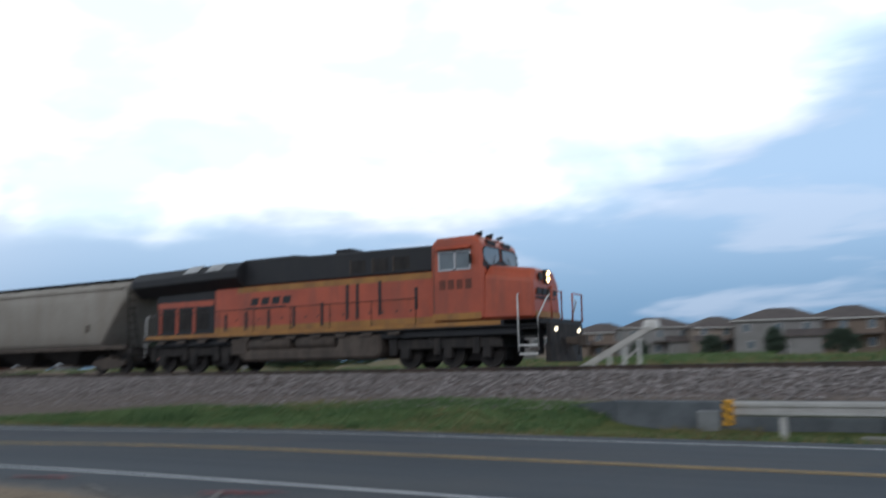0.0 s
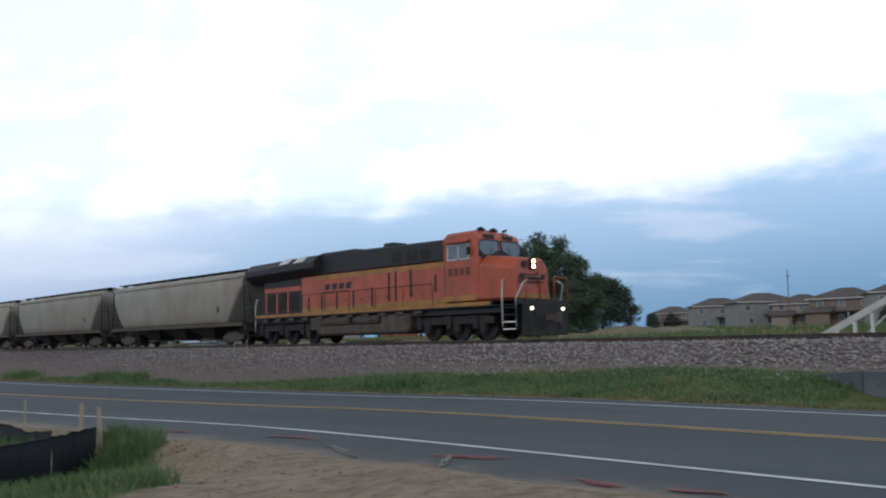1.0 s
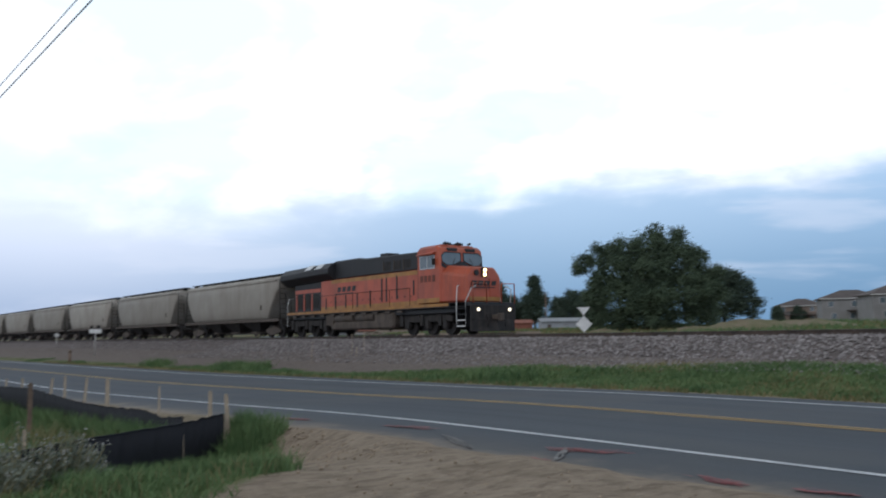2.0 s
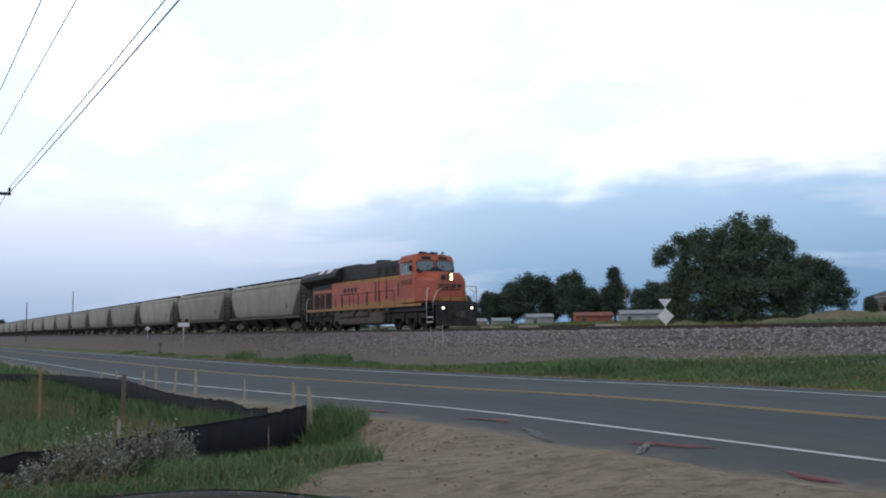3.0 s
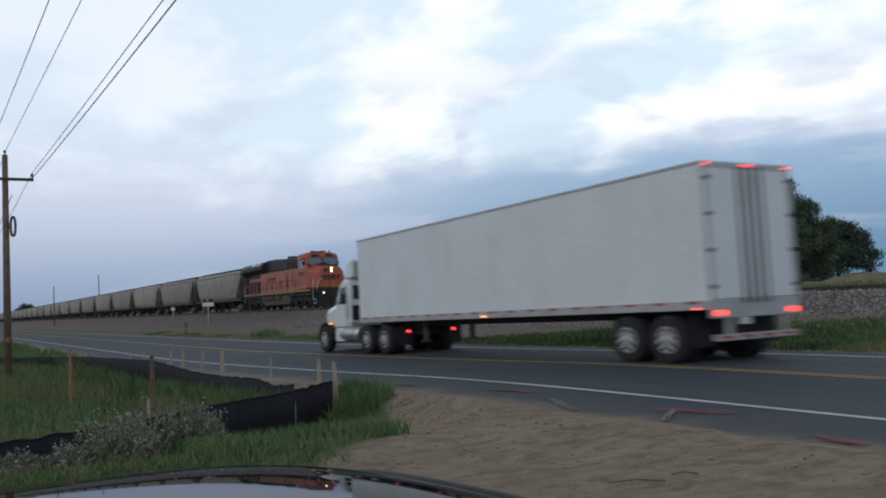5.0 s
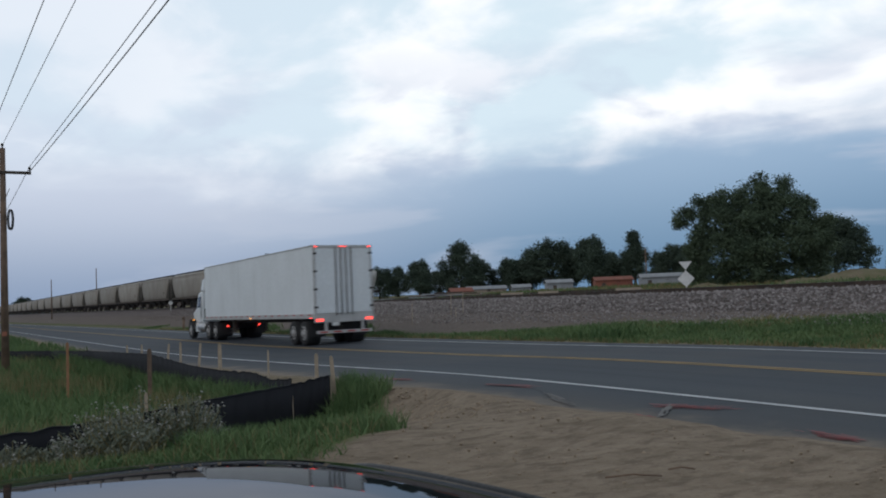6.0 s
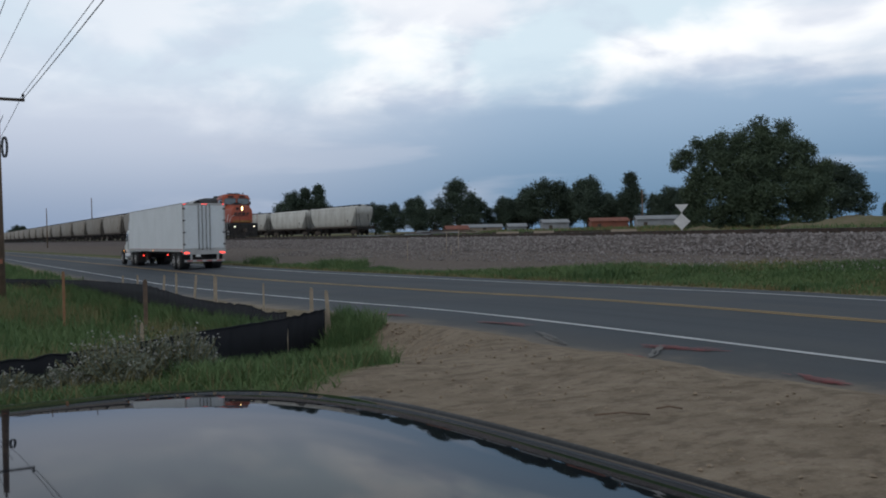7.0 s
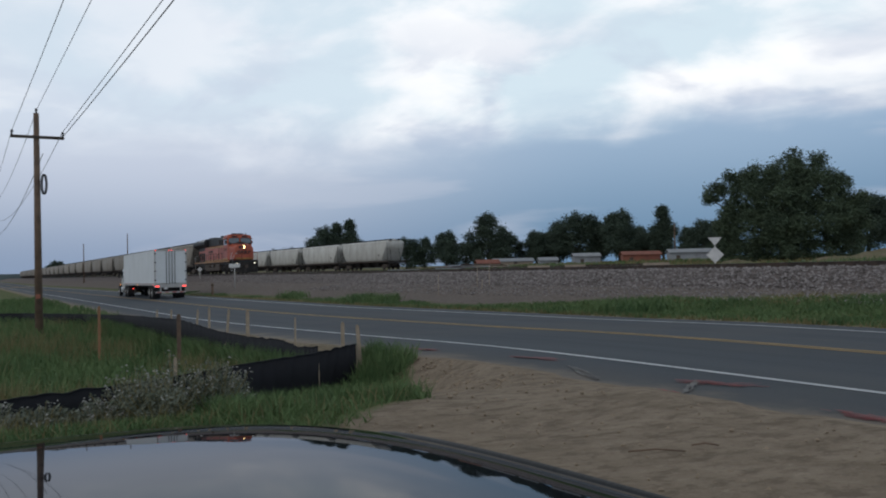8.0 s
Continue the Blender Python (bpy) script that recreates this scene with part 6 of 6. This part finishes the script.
grass_patch("fence_side_weeds", scatter(2600, 4.7, 5.42, 14.8, 44, lambda x, y, r: r.random() < 22 / y and patchy(x, y, 0.5, 5) + r.gauss(0, 0.15) > -0.25, 17), GRASS, "tall weeds along the roadside silt fence", 0.30, 0.72, 0.012, 44, 0.35)
grass_patch("field_straw", scatter(5200, -14, 5.4, 12.5, 47, lambda x, y, r: field(x, y, r) and patchy(x, y, 0.3, 8) + r.gauss(0, 0.1) > 0.12, 4), STRAW, "dry seeded grass stalks in the field", 0.3, 0.62, 0.007, 34, 0.25)
grass_patch("roadside_grass", scatter(6000, -14, 6.2, 40, 110, lambda x, y, r: r.random() < 50 / y and (y > 47 or x > 4), 9), GRASS, "rough green grass beside the road farther along", 0.2, 0.5, 0.03, 39)
def verge(x, y, r):
    """Broad green strip by the driveway, narrowing to a thin line of weeds farther along."""
    limit = 22.9 - 4.0 * smooth01(y, 14, 34) + 1.1 * patchy(x, y, 0.25, 1)
    if x > 18.6 and -3 < y < 7.6 or x > limit:
        return False
    return y + r.gauss(0, 4) < 46 + 14 * patchy(x, y, 0.1, 2) or patchy(x, y, 0.2, 6) + r.gauss(0, 0.12) > 0.25


grass_patch("verge_grass", scatter(12000, 17.3, 24, -10, 90, verge, 5), GRASS, "patchy green grass verge between the road and the ballast", 0.05, 0.2, 0.014, 35, 0.6)
grass_patch("verge_weeds", scatter(700, 17.8, 19.6, 20, 60, lambda x, y, r: patchy(x, y, 0.18, 9) + r.gauss(0, 0.1) > 0.2, 16), GRASS, "dark green weed clumps beside the road", 0.2, 0.5, 0.02, 43, 0.5)
grass_patch("verge_straw", scatter(2400, 17.0, 23.5, -10, 80, lambda x, y, r: x < 17.6 or (y < 24 and patchy(x, y, 0.3, 4) > 0.25), 6), STRAW, "dry straw in the grass verge", 0.06, 0.2, 0.014, 36)
grass_patch("far_field_grass", scatter(7000, 34, 100, 5, 130, lambda x, y, r: r.random() < 35.0 / x, 7), STRAW, "dry grass in the field beyond the track", 0.2, 0.5, 0.05, 37)
grass_patch("far_field_weeds", scatter(5000, 34, 110, 0, 110, lambda x, y, r: patchy(x, y, 0.06, 4) > 0.05, 8), GRASS, "green weeds in the field beyond the track", 0.2, 0.7, 0.06, 38)


def build_bush(x, y, r, h, seed):
    rng = random.Random(seed)
    b = thing("sage_bush", "grey-green bush with pale flower heads before the fence", "bush", pose(x, y, ground_z(x, y)), "sage bushes")
    stems, leaves, heads = Mesh(), Mesh(), Mesh()
    for _ in range(60):
        a, q = rng.uniform(0, 6.283), rng.random() ** 0.6
        tip = Vector((math.cos(a) * r * q, math.sin(a) * r * q, h * (1.05 - 0.45 * q) * rng.uniform(0.7, 1.05)))
        stems.cyl((tip.x * 0.15, tip.y * 0.15, -0.05), tip, 0.007, 0.003, 4)
        for _ in range(34):
            t = rng.uniform(0.25, 1.0)
            c = Vector((tip.x * (0.15 + 0.85 * t), tip.y * (0.15 + 0.85 * t), tip.z * t)) + Vector((rng.gauss(0, 0.03), rng.gauss(0, 0.03), rng.gauss(0, 0.02)))
            u = Vector((rng.gauss(0, 1), rng.gauss(0, 1), rng.gauss(0.5, 1))).normalized() * 0.028
            v = u.cross(Vector((rng.gauss(0, 1), rng.gauss(0, 1), rng.gauss(0, 1))).normalized()) * 0.35
            leaves.add([c - u, c + v, c + u, c - v], [(0, 1, 2, 3)])
        if rng.random() < 0.28:
            for _ in range(4):
                c = tip + Vector((rng.gauss(0, 0.028), rng.gauss(0, 0.028), rng.gauss(0.01, 0.02)))
                s = rng.uniform(0.008, 0.017)
                heads.add([c + Vector(p) * s for p in ((1, 0, 0), (0, 1, 0), (-1, 0, 0), (0, -1, 0), (0, 0, 1))], [(0, 1, 4), (1, 2, 4), (2, 3, 4), (3, 0, 4), (3, 2, 1, 0)])
    part("brushwood", stems, STRAW, b)["kind"] = "stuff"
    ob = new("foliage", leaves.data("foliage", SAGE))
    ob.parent, ob["kind"] = b, "stuff"
    ob = new("blossom", heads.data("blossom", FLOWER))
    ob.parent, ob["label"], ob["kind"] = b, "pale flower heads", "stuff"


for k, (az, d, r, h) in enumerate(((8.6, 10.4, 0.5, 0.70), (11.2, 10.6, 0.6, 0.80), (13.6, 10.6, 0.5, 0.76), (6.6, 10.2, 0.35, 0.34), (3.6, 10.2, 0.35, 0.36), (0.9, 10.0, 0.4, 0.42), (14.6, 11.0, 0.35, 0.56), (10.0, 9.8, 0.45, 0.52))):
    x, y = d * math.sin(radians(az)), d * math.cos(radians(az))
    build_bush(x, y, r, h, 50 + k)

# sticks and clods on the sandy driveway
rng = random.Random(9)
for az, d, L in ((40.5, 6.6, 0.42), (44.5, 6.9, 0.2)):
    x, y, z = place(az, d)
    single("stick", Mesh().tube([(0, 0, 0.01), (L * 0.5, 0.02, 0.025), (L, 0, 0.012)], 0.007, 6), POLE_WOOD, "thin dry stick lying on the sand", "stick", pose(x, y, z + 0.03, 0, 0, -az + 6), group="sticks on the sand")
clods = Mesh()
for k in range(1100):
    x, y = (rng.uniform(0.5, 6.3), rng.uniform(2.0, 12.5)) if k < 650 else (rng.gauss(5.75, 0.35), rng.gauss(11.0, 1.3))
    if y - 0.9 * x > 4.6 + 1.3 * max(0.0, x - 4.6) or x > 6.4:
        continue
    r = rng.uniform(0.006, 0.03) * (1.7 if rng.random() < 0.08 else 1) * (1.3 if k >= 650 else 1)
    c_ = Vector((x, y, ground_z(x, y) + 0.01))
    q = [c_ + Vector((rng.uniform(0.6, 1.3) * r * a, rng.uniform(0.6, 1.3) * r * b, rng.uniform(0.4, 0.8) * r * e)) for a, b, e in ((1, 0, 0), (-1, 0, 0), (0, 1, 0), (0, -1, 0), (0, 0, 1), (0, 0, -1))]
    clods.add(q, [(0, 2, 4), (2, 1, 4), (1, 3, 4), (3, 0, 4), (2, 0, 5), (1, 2, 5), (3, 1, 5), (0, 3, 5)])
tagged(new("sand_clods", clods.data("sand_clods", surface("sand_clod", (0.34, 0.27, 0.195), 0.95, scale=4.0))), "small clods and pebbles on the sandy driveway", "pebbles", kind="stuff")



# ---- what moves ----
def train_y(t):
    """How far the train has gone along the track."""
    return float(np.interp(t, (0.0, 2.0, 4.5, 7.5, 8.0), (0.0, 21.9, 49.6, 84.2, 90.3)))


def truck_y(t):
    return float(np.interp(t, (0.0, 4.0, 4.5, 5.0, 6.5, 7.0, 7.5, 8.0), (-84.5, -6.95, 2.3, 11.8, 42.3, 52.4, 62.4, 72.8)))


def motions():
    steps = (0.0, 1.0, 2.0, 3.25, 4.5, 6.0, 7.5, 8.0)
    for ob in MOVING:
        x, y, z = ob.matrix_basis.translation
        walk(ob, [(t, pose(x, y + train_y(t), z)) for t in steps])
        for wheel in ob.children:
            if wheel.name.startswith("wheelset"):
                wx, wy, r = wheel.location
                walk(wheel, [(k / 30, pose(wx, wy, r, -math.degrees(train_y(k / 30) / r) + 37 * (wy % 3))) for k in range(241)])
    rows = []
    for k in range(33):
        t = k / 4
        y = truck_y(t)
        rows.append((t, pose(14.2, y, road_z(y + 2), math.degrees(math.atan2(road_z(y + 18) - road_z(y + 2), 16.0)))))
    walk(TRUCK, rows)
    for wheel in TRUCK_WHEELS:
        wx, wy, r = wheel.location
        walk(wheel, [(k / 30, pose(wx, wy, r, -math.degrees(truck_y(k / 30) / r))) for k in range(241)])


motions()
